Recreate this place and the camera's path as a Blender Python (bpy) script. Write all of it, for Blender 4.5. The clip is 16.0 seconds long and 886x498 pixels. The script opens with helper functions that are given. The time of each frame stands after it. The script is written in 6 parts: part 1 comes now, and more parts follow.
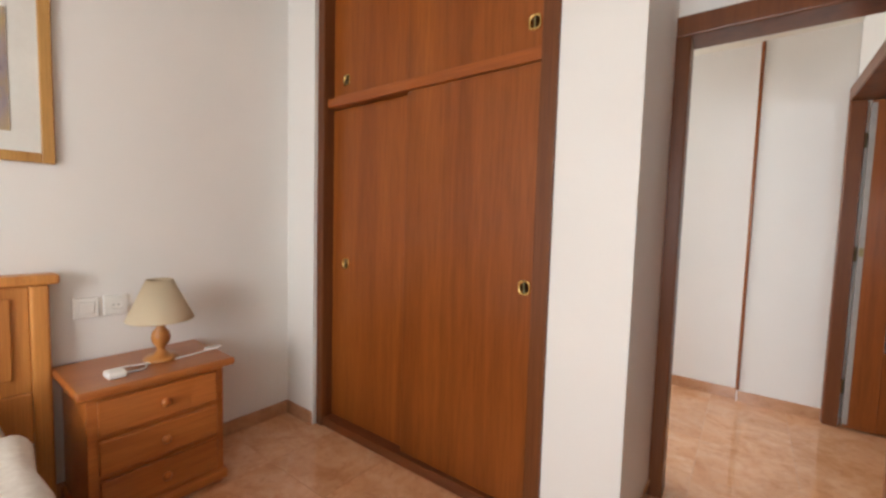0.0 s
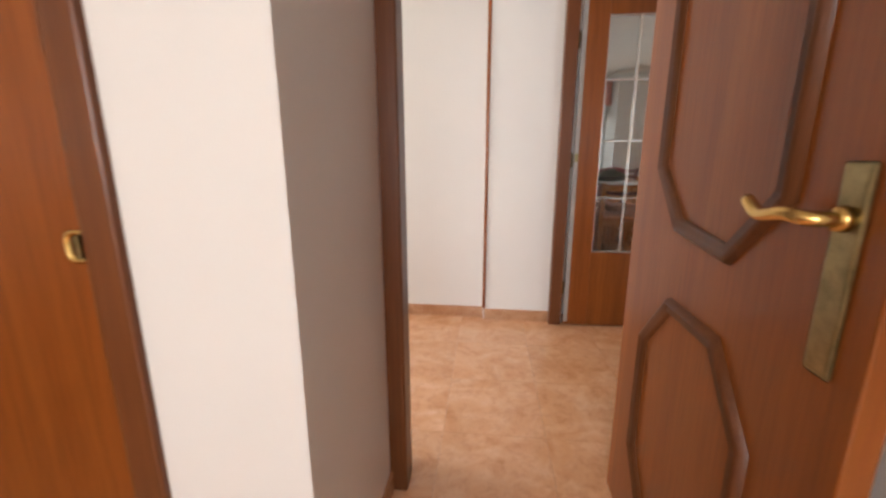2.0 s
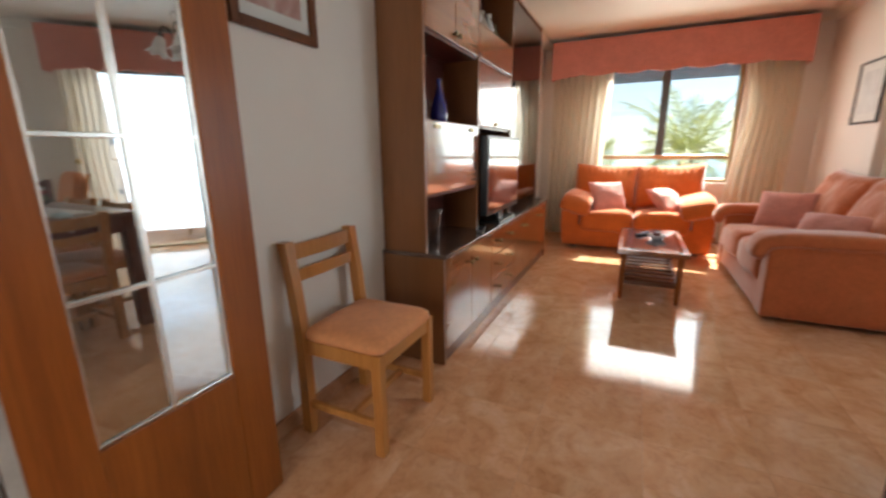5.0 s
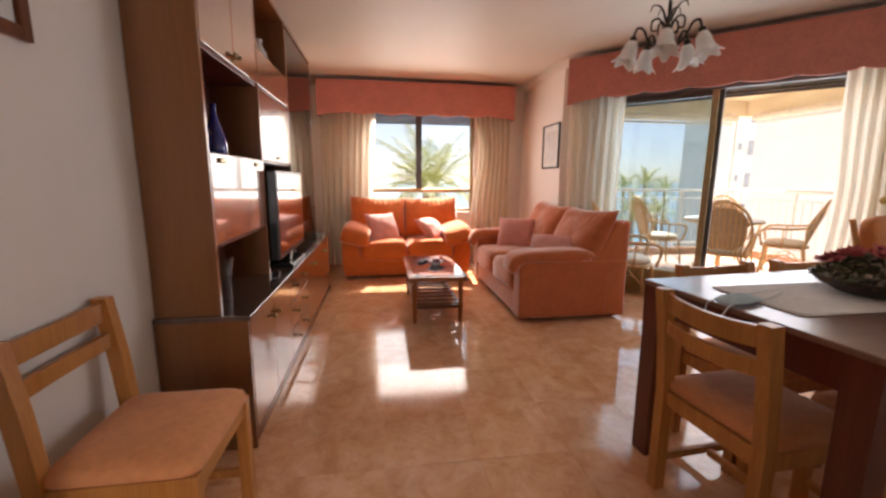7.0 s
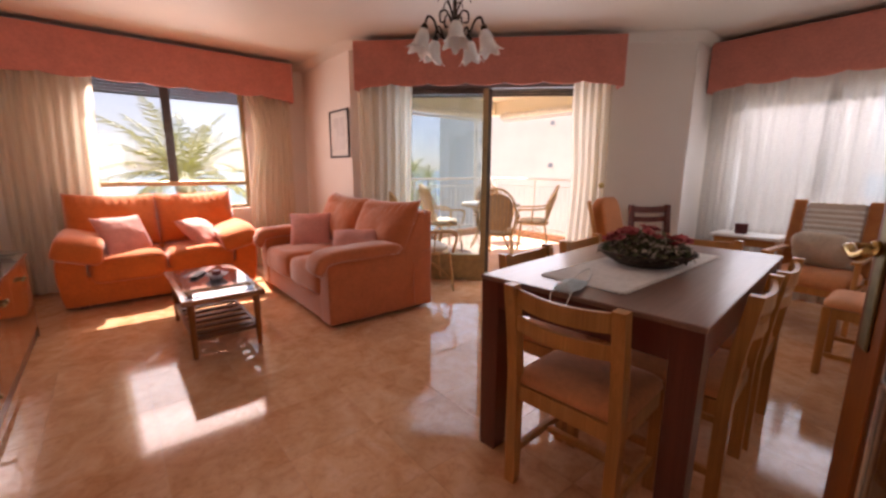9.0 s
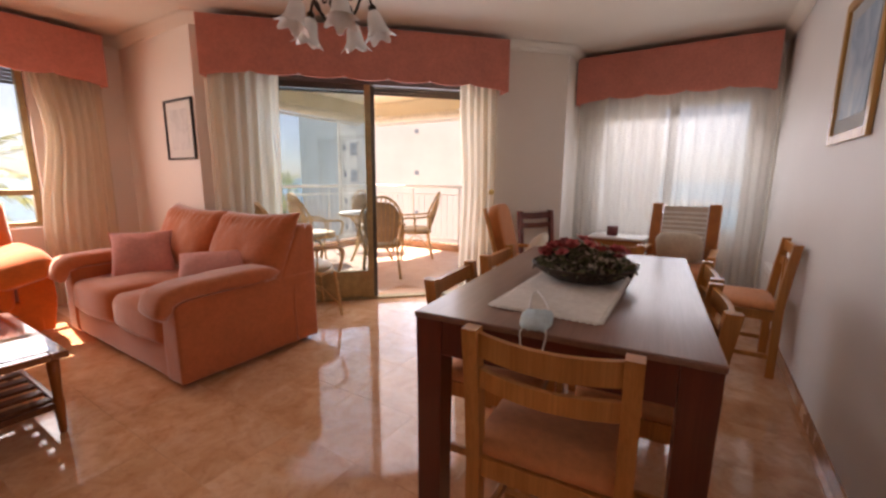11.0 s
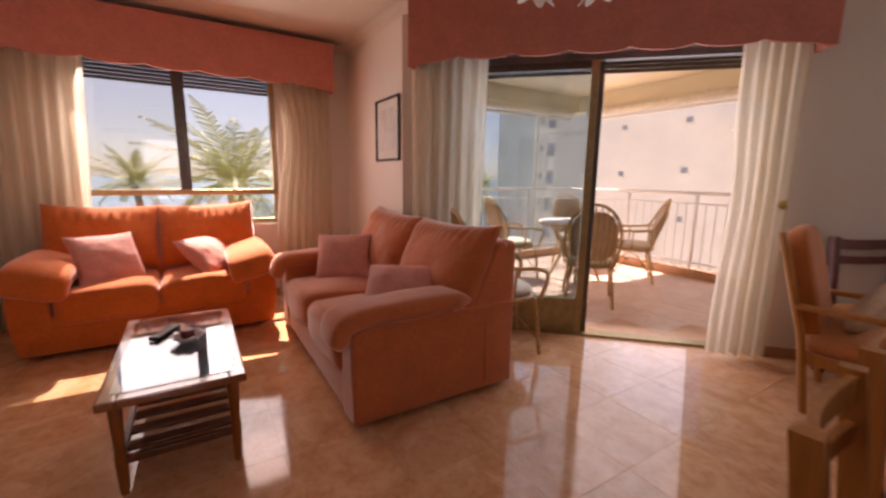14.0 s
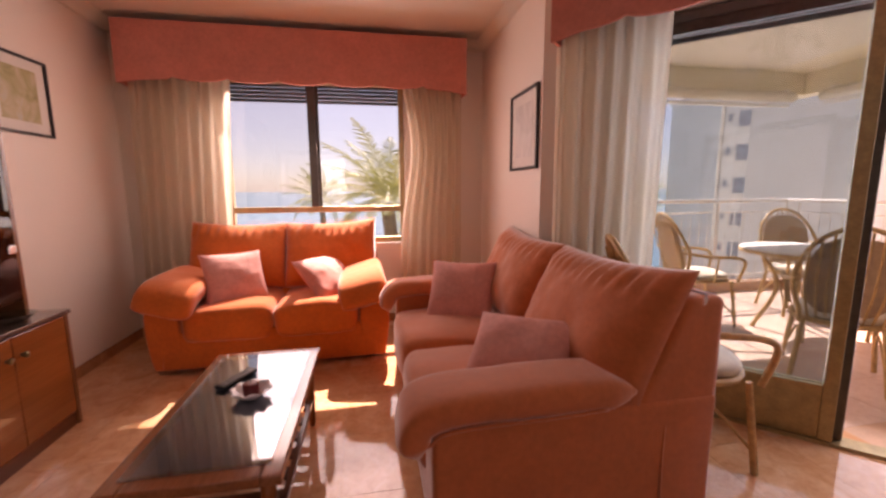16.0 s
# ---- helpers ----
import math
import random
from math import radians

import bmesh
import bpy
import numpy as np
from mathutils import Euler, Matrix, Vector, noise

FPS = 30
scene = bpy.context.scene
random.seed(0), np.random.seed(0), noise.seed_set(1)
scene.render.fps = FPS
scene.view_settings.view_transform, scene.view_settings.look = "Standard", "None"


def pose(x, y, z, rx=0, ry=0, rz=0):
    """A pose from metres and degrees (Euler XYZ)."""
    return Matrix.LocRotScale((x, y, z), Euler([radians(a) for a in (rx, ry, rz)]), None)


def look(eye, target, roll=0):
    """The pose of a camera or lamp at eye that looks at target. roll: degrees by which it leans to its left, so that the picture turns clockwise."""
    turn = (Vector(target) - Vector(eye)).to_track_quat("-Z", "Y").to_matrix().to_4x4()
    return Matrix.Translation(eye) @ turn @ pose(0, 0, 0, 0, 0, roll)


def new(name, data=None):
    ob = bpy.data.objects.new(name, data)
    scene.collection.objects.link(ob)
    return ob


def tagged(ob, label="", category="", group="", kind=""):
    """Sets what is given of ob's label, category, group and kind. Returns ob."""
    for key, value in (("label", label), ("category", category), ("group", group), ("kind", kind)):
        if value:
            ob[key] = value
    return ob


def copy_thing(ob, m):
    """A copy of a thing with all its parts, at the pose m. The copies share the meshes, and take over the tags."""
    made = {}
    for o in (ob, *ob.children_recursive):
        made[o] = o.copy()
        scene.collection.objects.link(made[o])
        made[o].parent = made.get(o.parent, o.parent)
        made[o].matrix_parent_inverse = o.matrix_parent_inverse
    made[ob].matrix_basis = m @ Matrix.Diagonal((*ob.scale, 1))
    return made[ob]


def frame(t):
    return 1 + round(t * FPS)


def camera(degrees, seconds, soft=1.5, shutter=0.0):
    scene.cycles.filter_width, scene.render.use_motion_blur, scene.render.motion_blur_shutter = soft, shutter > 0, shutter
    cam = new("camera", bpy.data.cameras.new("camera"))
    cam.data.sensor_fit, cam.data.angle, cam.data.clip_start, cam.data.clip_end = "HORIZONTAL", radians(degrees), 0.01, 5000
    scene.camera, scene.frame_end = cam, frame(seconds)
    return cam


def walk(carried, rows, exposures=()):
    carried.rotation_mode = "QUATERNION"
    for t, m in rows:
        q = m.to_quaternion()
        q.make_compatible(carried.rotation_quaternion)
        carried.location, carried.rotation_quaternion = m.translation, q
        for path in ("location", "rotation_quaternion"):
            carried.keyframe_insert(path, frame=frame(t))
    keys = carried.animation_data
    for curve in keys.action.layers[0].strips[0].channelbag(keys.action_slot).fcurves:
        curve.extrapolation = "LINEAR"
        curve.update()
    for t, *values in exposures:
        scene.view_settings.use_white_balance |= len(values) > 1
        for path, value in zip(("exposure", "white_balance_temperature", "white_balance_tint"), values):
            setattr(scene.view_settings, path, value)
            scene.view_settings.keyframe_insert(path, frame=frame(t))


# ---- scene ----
cam = camera(95.0, 16.0, soft=2.6, shutter=0.3)
PATH = [
    (0, (1.782, 1.368, 1.199), (0.581, 2.962, 1.064), 1.6),
    (0.5, (1.798, 1.415, 1.17), (0.709, 3.079, 0.963), 0.6),
    (1, (1.816, 1.63, 1.127), (0.984, 3.415, 0.776), 0.2),
    (1.5, (1.846, 1.903, 1.127), (1.328, 3.786, 0.698), 0.1),
    (2, (1.788, 2.204, 1.102), (1.576, 4.142, 0.652), -0.1),
    (2.5, (1.723, 2.519, 1.167), (1.768, 4.454, 0.668), -1.4),
    (3, (1.751, 2.851, 1.118), (2.012, 4.77, 0.652), -1.0),
    (3.5, (1.769, 3.135, 1.115), (2.328, 4.981, 0.609), -1.1),
    (4, (1.824, 3.413, 1.121), (2.811, 5.077, 0.614), -0.6),
    (4.5, (1.973, 3.637, 1.115), (3.396, 4.954, 0.625), -0.6),
    (5, (2.075, 3.771, 1.146), (3.836, 4.596, 0.677), -0.5),
    (7.5, (2.199, 4.065, 1.198), (4.113, 3.597, 0.852), 0.4),
    (8, (2.332, 4.042, 1.197), (4.171, 3.356, 0.814), 0.3),
    (8.5, (2.432, 4.045, 1.19), (4.138, 3.078, 0.799), 0.3),
    (9, (2.528, 4.107, 1.208), (4.05, 2.865, 0.828), 0.3),
    (9.5, (2.603, 4.131, 1.206), (3.938, 2.686, 0.845), -0.1),
    (10, (2.717, 4.072, 1.195), (3.879, 2.481, 0.85), -0.5),
    (12.5, (3.274, 3.714, 1.207), (4.288, 2.025, 0.867), 0.7),
    (13, (3.332, 3.612, 1.223), (4.605, 2.111, 0.867), 0.8),
    (13.5, (3.443, 3.538, 1.211), (4.943, 2.265, 0.852), 0.8),
    (14, (3.626, 3.486, 1.21), (5.304, 2.455, 0.864), 0.8),
    (14.5, (3.77, 3.415, 1.193), (5.597, 2.673, 0.86), 0.3),
    (15, (3.903, 3.275, 1.202), (5.819, 2.789, 0.895), 0.1),
    (15.5, (4.037, 3.197, 1.198), (5.981, 2.825, 0.911), -0.1),
    (16, (4.243, 3.083, 1.216), (6.19, 2.726, 0.926), -0.4),
]
walk(cam, [(t, look(eye, target, roll)) for t, eye, target, roll in PATH], [(0.0, 2.6, 6400, 9), (1.0, 2.65, 6700, 13), (2.0, 2.7, 6700, 13), (3.0, 2.65, 6500, 12), (3.5, 2.35, 6500, 12), (4.0, 2.4, 6500, 10), (4.5, 2.4, 6400, 7), (5.0, 2.45, 6500, 7), (7.5, 2.25, 7300, 28), (9.0, 2.15, 7450, 35), (10.0, 2.12, 7550, 33), (12.5, 2.03, 7600, 30), (14.0, 1.65, 7900, 38), (14.5, 1.6, 7950, 41), (15.0, 1.7, 8000, 43), (16.0, 1.85, 8150, 48)])

# ---- world, sun, window light ----
SUN_DIR = Vector((-0.835, 0.10, -1.0)).normalized()   # the way the sunlight travels
world = bpy.data.worlds.new("sky")
scene.world = world
world.use_nodes = True
wn = world.node_tree.nodes
sky = wn.new("ShaderNodeTexSky")
sky.sky_type = "NISHITA"
sky.sun_disc = False
sky.sun_elevation = math.asin(-SUN_DIR.z)
sky.sun_rotation = math.atan2(-SUN_DIR.x, -SUN_DIR.y)
sky.air_density, sky.dust_density, sky.ozone_density = 0.9, 0.6, 1.8
wn["Background"].inputs["Strength"].default_value = 0.062
haze = wn.new("ShaderNodeMix")      # thin bright haze over the whole sky
haze.data_type = "RGBA"
haze.inputs["Factor"].default_value = 0.55
for socket in haze.inputs:
    if socket.identifier == "A_Color":
        world.node_tree.links.new(sky.outputs["Color"], socket)
    elif socket.identifier == "B_Color":
        socket.default_value = (4.0, 4.25, 4.6, 1)
for socket in haze.outputs:
    if socket.identifier == "Result_Color":
        world.node_tree.links.new(socket, wn["Background"].inputs["Color"])

sun = new("sun", bpy.data.lights.new("sun", "SUN"))
sun.data.energy, sun.data.angle, sun.data.color = 5.0, radians(0.5), (1.0, 0.95, 0.86)
sun.rotation_mode = "QUATERNION"
sun.rotation_quaternion = SUN_DIR.to_track_quat("-Z", "Y")


def sky_fill_lamp(eye, target, width, height, watts, colour=(1.0, 0.97, 0.93)):
    """An added lamp that stands in for the sky's light at an opening."""
    lamp = new("sky_fill_lamp", bpy.data.lights.new("sky_fill_lamp", "AREA"))
    lamp.data.shape, lamp.data.size, lamp.data.size_y = "RECTANGLE", width, height
    lamp.data.energy, lamp.data.color = watts, colour
    m = look(eye, target)
    lamp.location, lamp.rotation_euler = m.translation, m.to_euler()
    return lamp


sky_fill_lamp((8.10, 3.5, 1.45), (5, 3.5, -0.2), 1.35, 1.2, 8.5, (1.0, 0.93, 0.87))
sky_fill_lamp((5.80, 0.84, 1.1), (4.9, 1.74, 0.9), 1.8, 1.9, 8.0, (0.66, 0.84, 1.0))
sky_fill_lamp((3.29, -1.04, 1.3), (3.29, 2, 0.0), 1.2, 1.1, 5.6, (0.76, 0.89, 1.0))
# bedroom and hall fill: both openings are unseen, added to brighten these rooms
sky_fill_lamp((1.5, -1.22, 1.45), (0.7, 2, 0.4), 1.3, 1.3, 12.0, (0.97, 0.98, 1.0))
sky_fill_lamp((-1.12, 4.1, 1.3), (2, 4.1, 0.7), 0.8, 1.6, 6.3, (0.98, 0.98, 1.0))


# ---- materials ----
def nodes_of(name):
    m = bpy.data.materials.new(name)
    m.use_nodes = True
    t = m.node_tree
    return m, t, t.nodes, t.links, t.nodes["Principled BSDF"]


def link_bump(n, l, b, height, strength, distance):
    k = n.new("ShaderNodeBump")
    k.inputs["Strength"].default_value, k.inputs["Distance"].default_value = strength, distance
    l.new(height, k.inputs["Height"])
    l.new(k.outputs["Normal"], b.inputs["Normal"])


def coords(n, l, scale=(1, 1, 1), kind="Object"):
    c, m = n.new("ShaderNodeTexCoord"), n.new("ShaderNodeMapping")
    m.inputs["Scale"].default_value = scale
    l.new(c.outputs[kind], m.inputs["Vector"])
    return m.outputs["Vector"]


def ramp(n, l, fac, stops):
    r = n.new("ShaderNodeValToRGB")
    while len(r.color_ramp.elements) < len(stops):
        r.color_ramp.elements.new(0.5)
    for e, (p, c) in zip(r.color_ramp.elements, stops):
        e.position, e.color = p, (*c, 1)
    l.new(fac, r.inputs["Fac"])
    return r.outputs["Color"]


def noise_tex(n, l, vec, scale, detail=4, rough=0.55, distortion=0.0):
    k = n.new("ShaderNodeTexNoise")
    k.inputs["Scale"].default_value, k.inputs["Detail"].default_value = scale, detail
    k.inputs["Roughness"].default_value, k.inputs["Distortion"].default_value = rough, distortion
    l.new(vec, k.inputs["Vector"])
    return k.outputs["Fac"]


def mixed(n, l, a, b, fac, blend="MIX"):
    k = n.new("ShaderNodeMix")
    k.data_type, k.blend_type = "RGBA", blend
    for s, v in ((k.inputs[0], fac), (k.inputs[6], a), (k.inputs[7], b)):
        if isinstance(v, (int, float)):
            s.default_value = v
        elif isinstance(v, tuple):
            s.default_value = (*v, 1)
        else:
            l.new(v, s)
    return k.outputs[2]


def plain(name, colour, rough=0.6, metal=0.0, vary=0.12, scale=6.0, bump=0.0, fine=80.0, coat=0.0, sheen=0.0):
    """A surface with stains at one scale and grain at another."""
    m, t, n, l, b = nodes_of(name)
    v = coords(n, l)
    big, small = noise_tex(n, l, v, scale), noise_tex(n, l, v, fine, 3)
    dark, light = tuple(c * (1 - vary) for c in colour), tuple(min(1, c * (1 + vary)) for c in colour)
    base = ramp(n, l, big, ((0.3, dark), (0.7, light)))
    grain = ramp(n, l, small, ((0.25, (1 - vary,) * 3), (0.75, (1, 1, 1))))
    l.new(mixed(n, l, base, grain, 1.0, "MULTIPLY"), b.inputs["Base Color"])
    b.inputs["Roughness"].default_value, b.inputs["Metallic"].default_value = rough, metal
    b.inputs["Coat Weight"].default_value, b.inputs["Coat Roughness"].default_value = coat, 0.12
    b.inputs["Sheen Weight"].default_value = sheen
    if bump:
        link_bump(n, l, b, small, bump, 0.003)
    return m


def wood(name, dark, light, axis="z", rough=0.35, coat=0.3, stripes=9.0, fine_mix=0.8, polish=0.15):
    """Long grain along one axis, with wide bands and fine pores."""
    m, t, n, l, b = nodes_of(name)
    along, across = 0.35, stripes
    s = {"x": (along, across, across), "y": (across, along, across), "z": (across, across, along)}[axis]
    v, fine = coords(n, l, s), coords(n, l, tuple(k * 9 for k in s))
    o = n.new("ShaderNodeObjectInfo")
    big = noise_tex(n, l, v, 1.0, 5, 0.6, 0.6)
    pores = noise_tex(n, l, fine, 1.5, 4, 0.7)
    base = ramp(n, l, big, ((0.28, dark), (0.5, tuple((a + c) / 2 for a, c in zip(dark, light))), (0.75, light)))
    shade = ramp(n, l, pores, ((0.3, (0.72, 0.68, 0.66)), (0.6, (1, 1, 1))))
    tint = ramp(n, l, o.outputs["Random"], ((0.0, (0.9, 0.9, 0.9)), (1.0, (1.06, 1.04, 1.02))))
    l.new(mixed(n, l, mixed(n, l, base, shade, fine_mix, "MULTIPLY"), tint, 1.0, "MULTIPLY"), b.inputs["Base Color"])
    b.inputs["Roughness"].default_value = rough
    b.inputs["Coat Weight"].default_value, b.inputs["Coat Roughness"].default_value = coat, polish
    b.inputs["Specular IOR Level"].default_value = 0.5 if coat > 0.2 else 0.28
    link_bump(n, l, b, pores, 0.15, 0.001)
    return m


def marble_tile(name, stops, rough):
    m, t, n, l, b = nodes_of(name)
    c = n.new("ShaderNodeTexCoord")
    o = n.new("ShaderNodeObjectInfo")
    add = n.new("ShaderNodeVectorMath")
    add.operation = "MULTIPLY_ADD"
    l.new(o.outputs["Random"], add.inputs[0])
    add.inputs[1].default_value = (31.0, 17.0, 5.0)
    l.new(c.outputs["Object"], add.inputs[2])
    v = add.outputs["Vector"]
    big = noise_tex(n, l, v, 5.0, 6, 0.62, 1.2)
    veins = noise_tex(n, l, v, 22.0, 5, 0.7, 0.8)
    base = ramp(n, l, big, stops)
    speck = ramp(n, l, veins, ((0.32, (0.82, 0.73, 0.66)), (0.52, (1, 1, 1)), (0.72, (1.0, 0.98, 0.95))))
    tint = ramp(n, l, o.outputs["Random"], ((0, (0.94, 0.93, 0.92)), (1, (1.03, 1.02, 1.01))))
    l.new(mixed(n, l, mixed(n, l, base, speck, 0.75, "MULTIPLY"), tint, 1.0, "MULTIPLY"), b.inputs["Base Color"])
    wear = ramp(n, l, noise_tex(n, l, v, 2.0, 3), ((0.3, (rough * 0.7,) * 3), (0.8, (rough * 1.6,) * 3)))
    l.new(wear, b.inputs["Roughness"])
    b.inputs["Coat Weight"].default_value, b.inputs["Coat Roughness"].default_value = 0.18, 0.05
    return m


def fabric(name, colour, rough=0.9, weave=420.0, sheen=0.25, vary=0.07):
    m, t, n, l, b = nodes_of(name)
    v = coords(n, l)
    big, mid, small = noise_tex(n, l, v, 7.0, 3), noise_tex(n, l, v, 45.0, 4), noise_tex(n, l, v, weave, 2)
    base = ramp(n, l, big, ((0.3, tuple(c * (1 - vary) for c in colour)), (0.7, tuple(min(1, c * (1 + vary)) for c in colour))))
    g = ramp(n, l, mid, ((0.3, (0.86, 0.84, 0.83)), (0.7, (1, 1, 1))))
    l.new(mixed(n, l, base, g, 1.0, "MULTIPLY"), b.inputs["Base Color"])
    b.inputs["Roughness"].default_value = rough
    b.inputs["Sheen Weight"].default_value, b.inputs["Sheen Roughness"].default_value = sheen, 0.4
    link_bump(n, l, b, mixed(n, l, mid, small, 0.5), 0.35, 0.004)
    return m


def sheer(name, colour, clear, glow=0.6):
    """Thin curtain cloth: part open weave, part cloth that lets light through."""
    m, t, n, l, b = nodes_of(name)
    v = coords(n, l)
    b.inputs["Base Color"].default_value = (*colour, 1)
    b.inputs["Roughness"].default_value = 0.9
    tr, tp = n.new("ShaderNodeBsdfTranslucent"), n.new("ShaderNodeBsdfTransparent")
    tr.inputs["Color"].default_value = (*colour, 1)
    a, c = n.new("ShaderNodeMixShader"), n.new("ShaderNodeMixShader")
    a.inputs[0].default_value = glow
    l.new(b.outputs[0], a.inputs[1])
    l.new(tr.outputs[0], a.inputs[2])
    thread = ramp(n, l, noise_tex(n, l, v, 260.0, 2), ((0.3, (clear * 0.6,) * 3), (0.7, (clear * 1.4,) * 3)))
    l.new(thread, c.inputs[0])
    l.new(a.outputs[0], c.inputs[1])
    l.new(tp.outputs[0], c.inputs[2])
    l.new(c.outputs[0], n["Material Output"].inputs["Surface"])
    return m


def clear_glass(name, tint=(0.96, 0.98, 0.97), face=0.04, rough=0.0):
    """Thin clear glass whose gloss grows towards grazing angles."""
    m, t, n, l, b = nodes_of(name)
    tp, gl, mx, lw = (n.new(k) for k in ("ShaderNodeBsdfTransparent", "ShaderNodeBsdfGlossy", "ShaderNodeMixShader", "ShaderNodeLayerWeight"))
    tp.inputs["Color"].default_value, gl.inputs["Roughness"].default_value = (*tint, 1), rough
    p, a = n.new("ShaderNodeMath"), n.new("ShaderNodeMath")
    p.operation, a.operation = "POWER", "MULTIPLY_ADD"
    p.inputs[1].default_value = 5.0
    a.inputs[1].default_value, a.inputs[2].default_value = 0.9 - face, face
    l.new(lw.outputs["Facing"], p.inputs[0])
    l.new(p.outputs[0], a.inputs[0])
    l.new(a.outputs[0], mx.inputs[0])
    l.new(tp.outputs[0], mx.inputs[1])
    l.new(gl.outputs[0], mx.inputs[2])
    l.new(mx.outputs[0], n["Material Output"].inputs["Surface"])
    return m


def wall_paint(name, colour):
    m, t, n, l, b = nodes_of(name)
    v = coords(n, l)
    big, grain = noise_tex(n, l, v, 1.3, 4), noise_tex(n, l, v, 90.0, 3)
    l.new(ramp(n, l, big, ((0.3, tuple(c * 0.95 for c in colour)), (0.7, colour))), b.inputs["Base Color"])
    b.inputs["Roughness"].default_value = 0.55
    link_bump(n, l, b, grain, 0.12, 0.002)
    return m


WALL = wall_paint("wall_paint", (0.79, 0.775, 0.745))
# white wall paint with warm bounce from sunlit floor and sofa mixed in
LIVWALL = wall_paint("bounce_warmed_wall_paint", (0.81, 0.755, 0.685))
# the yellow of this paint carries sunlight bounced up from the terrace floor
TERWALL = wall_paint("bounce_tinted_terrace_paint", (0.80, 0.71, 0.53))
CEIL = wall_paint("ceiling_paint", (0.74, 0.705, 0.62))
TILE = marble_tile("floor_tile", ((0.26, (0.61, 0.29, 0.13)), (0.46, (0.72, 0.395, 0.21)), (0.62, (0.78, 0.465, 0.28)), (0.80, (0.82, 0.54, 0.355))), 0.08)
GROUT = plain("grout", (0.64, 0.40, 0.26), 0.7)
SKIRT = marble_tile("skirting_tile", ((0.3, (0.42, 0.20, 0.10)), (0.7, (0.58, 0.34, 0.20))), 0.2)
SAPELE = wood("sapele_vertical", (0.19, 0.047, 0.008), (0.33, 0.098, 0.016), "z", 0.36, 0.14, 7.0)
SAPELE_X = wood("sapele_long", (0.22, 0.050, 0.010), (0.40, 0.115, 0.022), "x", 0.36, 0.2, 7.0)
DARKWOOD = wood("dark_stained_wood", (0.105, 0.033, 0.011), (0.20, 0.068, 0.022), "z", 0.36, 0.12, 12.0)
DARKWOOD_X = wood("dark_stained_rail", (0.115, 0.030, 0.010), (0.23, 0.070, 0.022), "x", 0.32, 0.3, 12.0)
CABINET = wood("wall_unit_veneer", (0.21, 0.066, 0.018), (0.34, 0.12, 0.036), "x", 0.24, 0.9, 6.0, 0.5, 0.05)
CABINET_Z = wood("wall_unit_side", (0.17, 0.062, 0.019), (0.245, 0.098, 0.032), "z", 0.3, 0.3, 6.0, 0.4)
# dark niche tone set in the colour: far darker, redder than the outer veneer
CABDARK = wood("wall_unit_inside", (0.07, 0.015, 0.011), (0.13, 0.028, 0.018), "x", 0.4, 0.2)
CABTOP = plain("wall_unit_top", (0.11, 0.07, 0.055), 0.2, 0, 0.2, 9, coat=0.6)
PINE = wood("honey_pine", (0.46, 0.17, 0.035), (0.64, 0.29, 0.075), "z", 0.38, 0.25, 16.0)
PINE_X = wood("honey_pine_rail", (0.46, 0.17, 0.035), (0.64, 0.29, 0.075), "x", 0.38, 0.25, 16.0)
OAKISH = wood("dining_chair_wood", (0.52, 0.22, 0.060), (0.72, 0.35, 0.11), "z", 0.4, 0.2, 16.0)
TABLEWOOD = wood("dining_table_wood", (0.23, 0.125, 0.092), (0.34, 0.195, 0.145), "y", 0.34, 0.45, 10.0)
REDPINE = wood("orange_varnished_pine", (0.40, 0.115, 0.022), (0.56, 0.20, 0.045), "y", 0.34, 0.35, 9.0)
SOFA = fabric("terracotta_chenille", (0.63, 0.182, 0.066), 0.9, 420.0, 0.9)
SOFA_RED = fabric("orange_chenille", (0.68, 0.155, 0.024), 0.9, 420.0, 0.5)
PILLOW = fabric("dusty_pink_velvet", (0.78, 0.36, 0.31), 0.8)
SEAT = fabric("peach_seat_cloth", (0.76, 0.32, 0.13), 0.9, 500, 0.2)
VALANCE = fabric("coral_pelmet_cloth", (0.70, 0.26, 0.20), 0.85, 300, 0.1, 0.06)
CURTAIN = sheer("cream_curtain", (0.83, 0.75, 0.61), 0.16, 0.56)
VOILE = sheer("white_voile", (0.76, 0.735, 0.69), 0.38, 0.20)
BRASS = plain("brass", (0.72, 0.48, 0.17), 0.25, 1.0, 0.15, 30)
OLDBRASS = plain("aged_brass", (0.30, 0.24, 0.12), 0.35, 1.0, 0.25, 30)
IRON = plain("bronze_iron", (0.05, 0.035, 0.022), 0.45, 0.7, 0.3, 30)
FRAME_AL = plain("bronze_aluminium", (0.42, 0.32, 0.16), 0.4, 0.5, 0.15, 20)
FRAME_DK = plain("dark_aluminium", (0.10, 0.09, 0.075), 0.4, 0.6, 0.15, 20)
WHITE = plain("white_plastic", (0.80, 0.79, 0.75), 0.35, 0, 0.04)
FROST = plain("frosted_glass", (0.86, 0.85, 0.82), 0.35, 0, 0.04, 12)
SHADE = sheer("lampshade_cloth", (0.78, 0.68, 0.50), 0.02, 0.4)
GLASS = clear_glass("window_glass", (0.80, 0.85, 0.87))
TINTED = clear_glass("tinted_window_glass", (0.74, 0.78, 0.79))
DOORGLASS = clear_glass("door_glass", (0.80, 0.82, 0.80), 0.66)
SMOKED = clear_glass("smoked_glass", (0.30, 0.25, 0.23), 0.08)
TABLEGLASS = clear_glass("table_glass", (0.74, 0.78, 0.82), 0.26, 0.03)
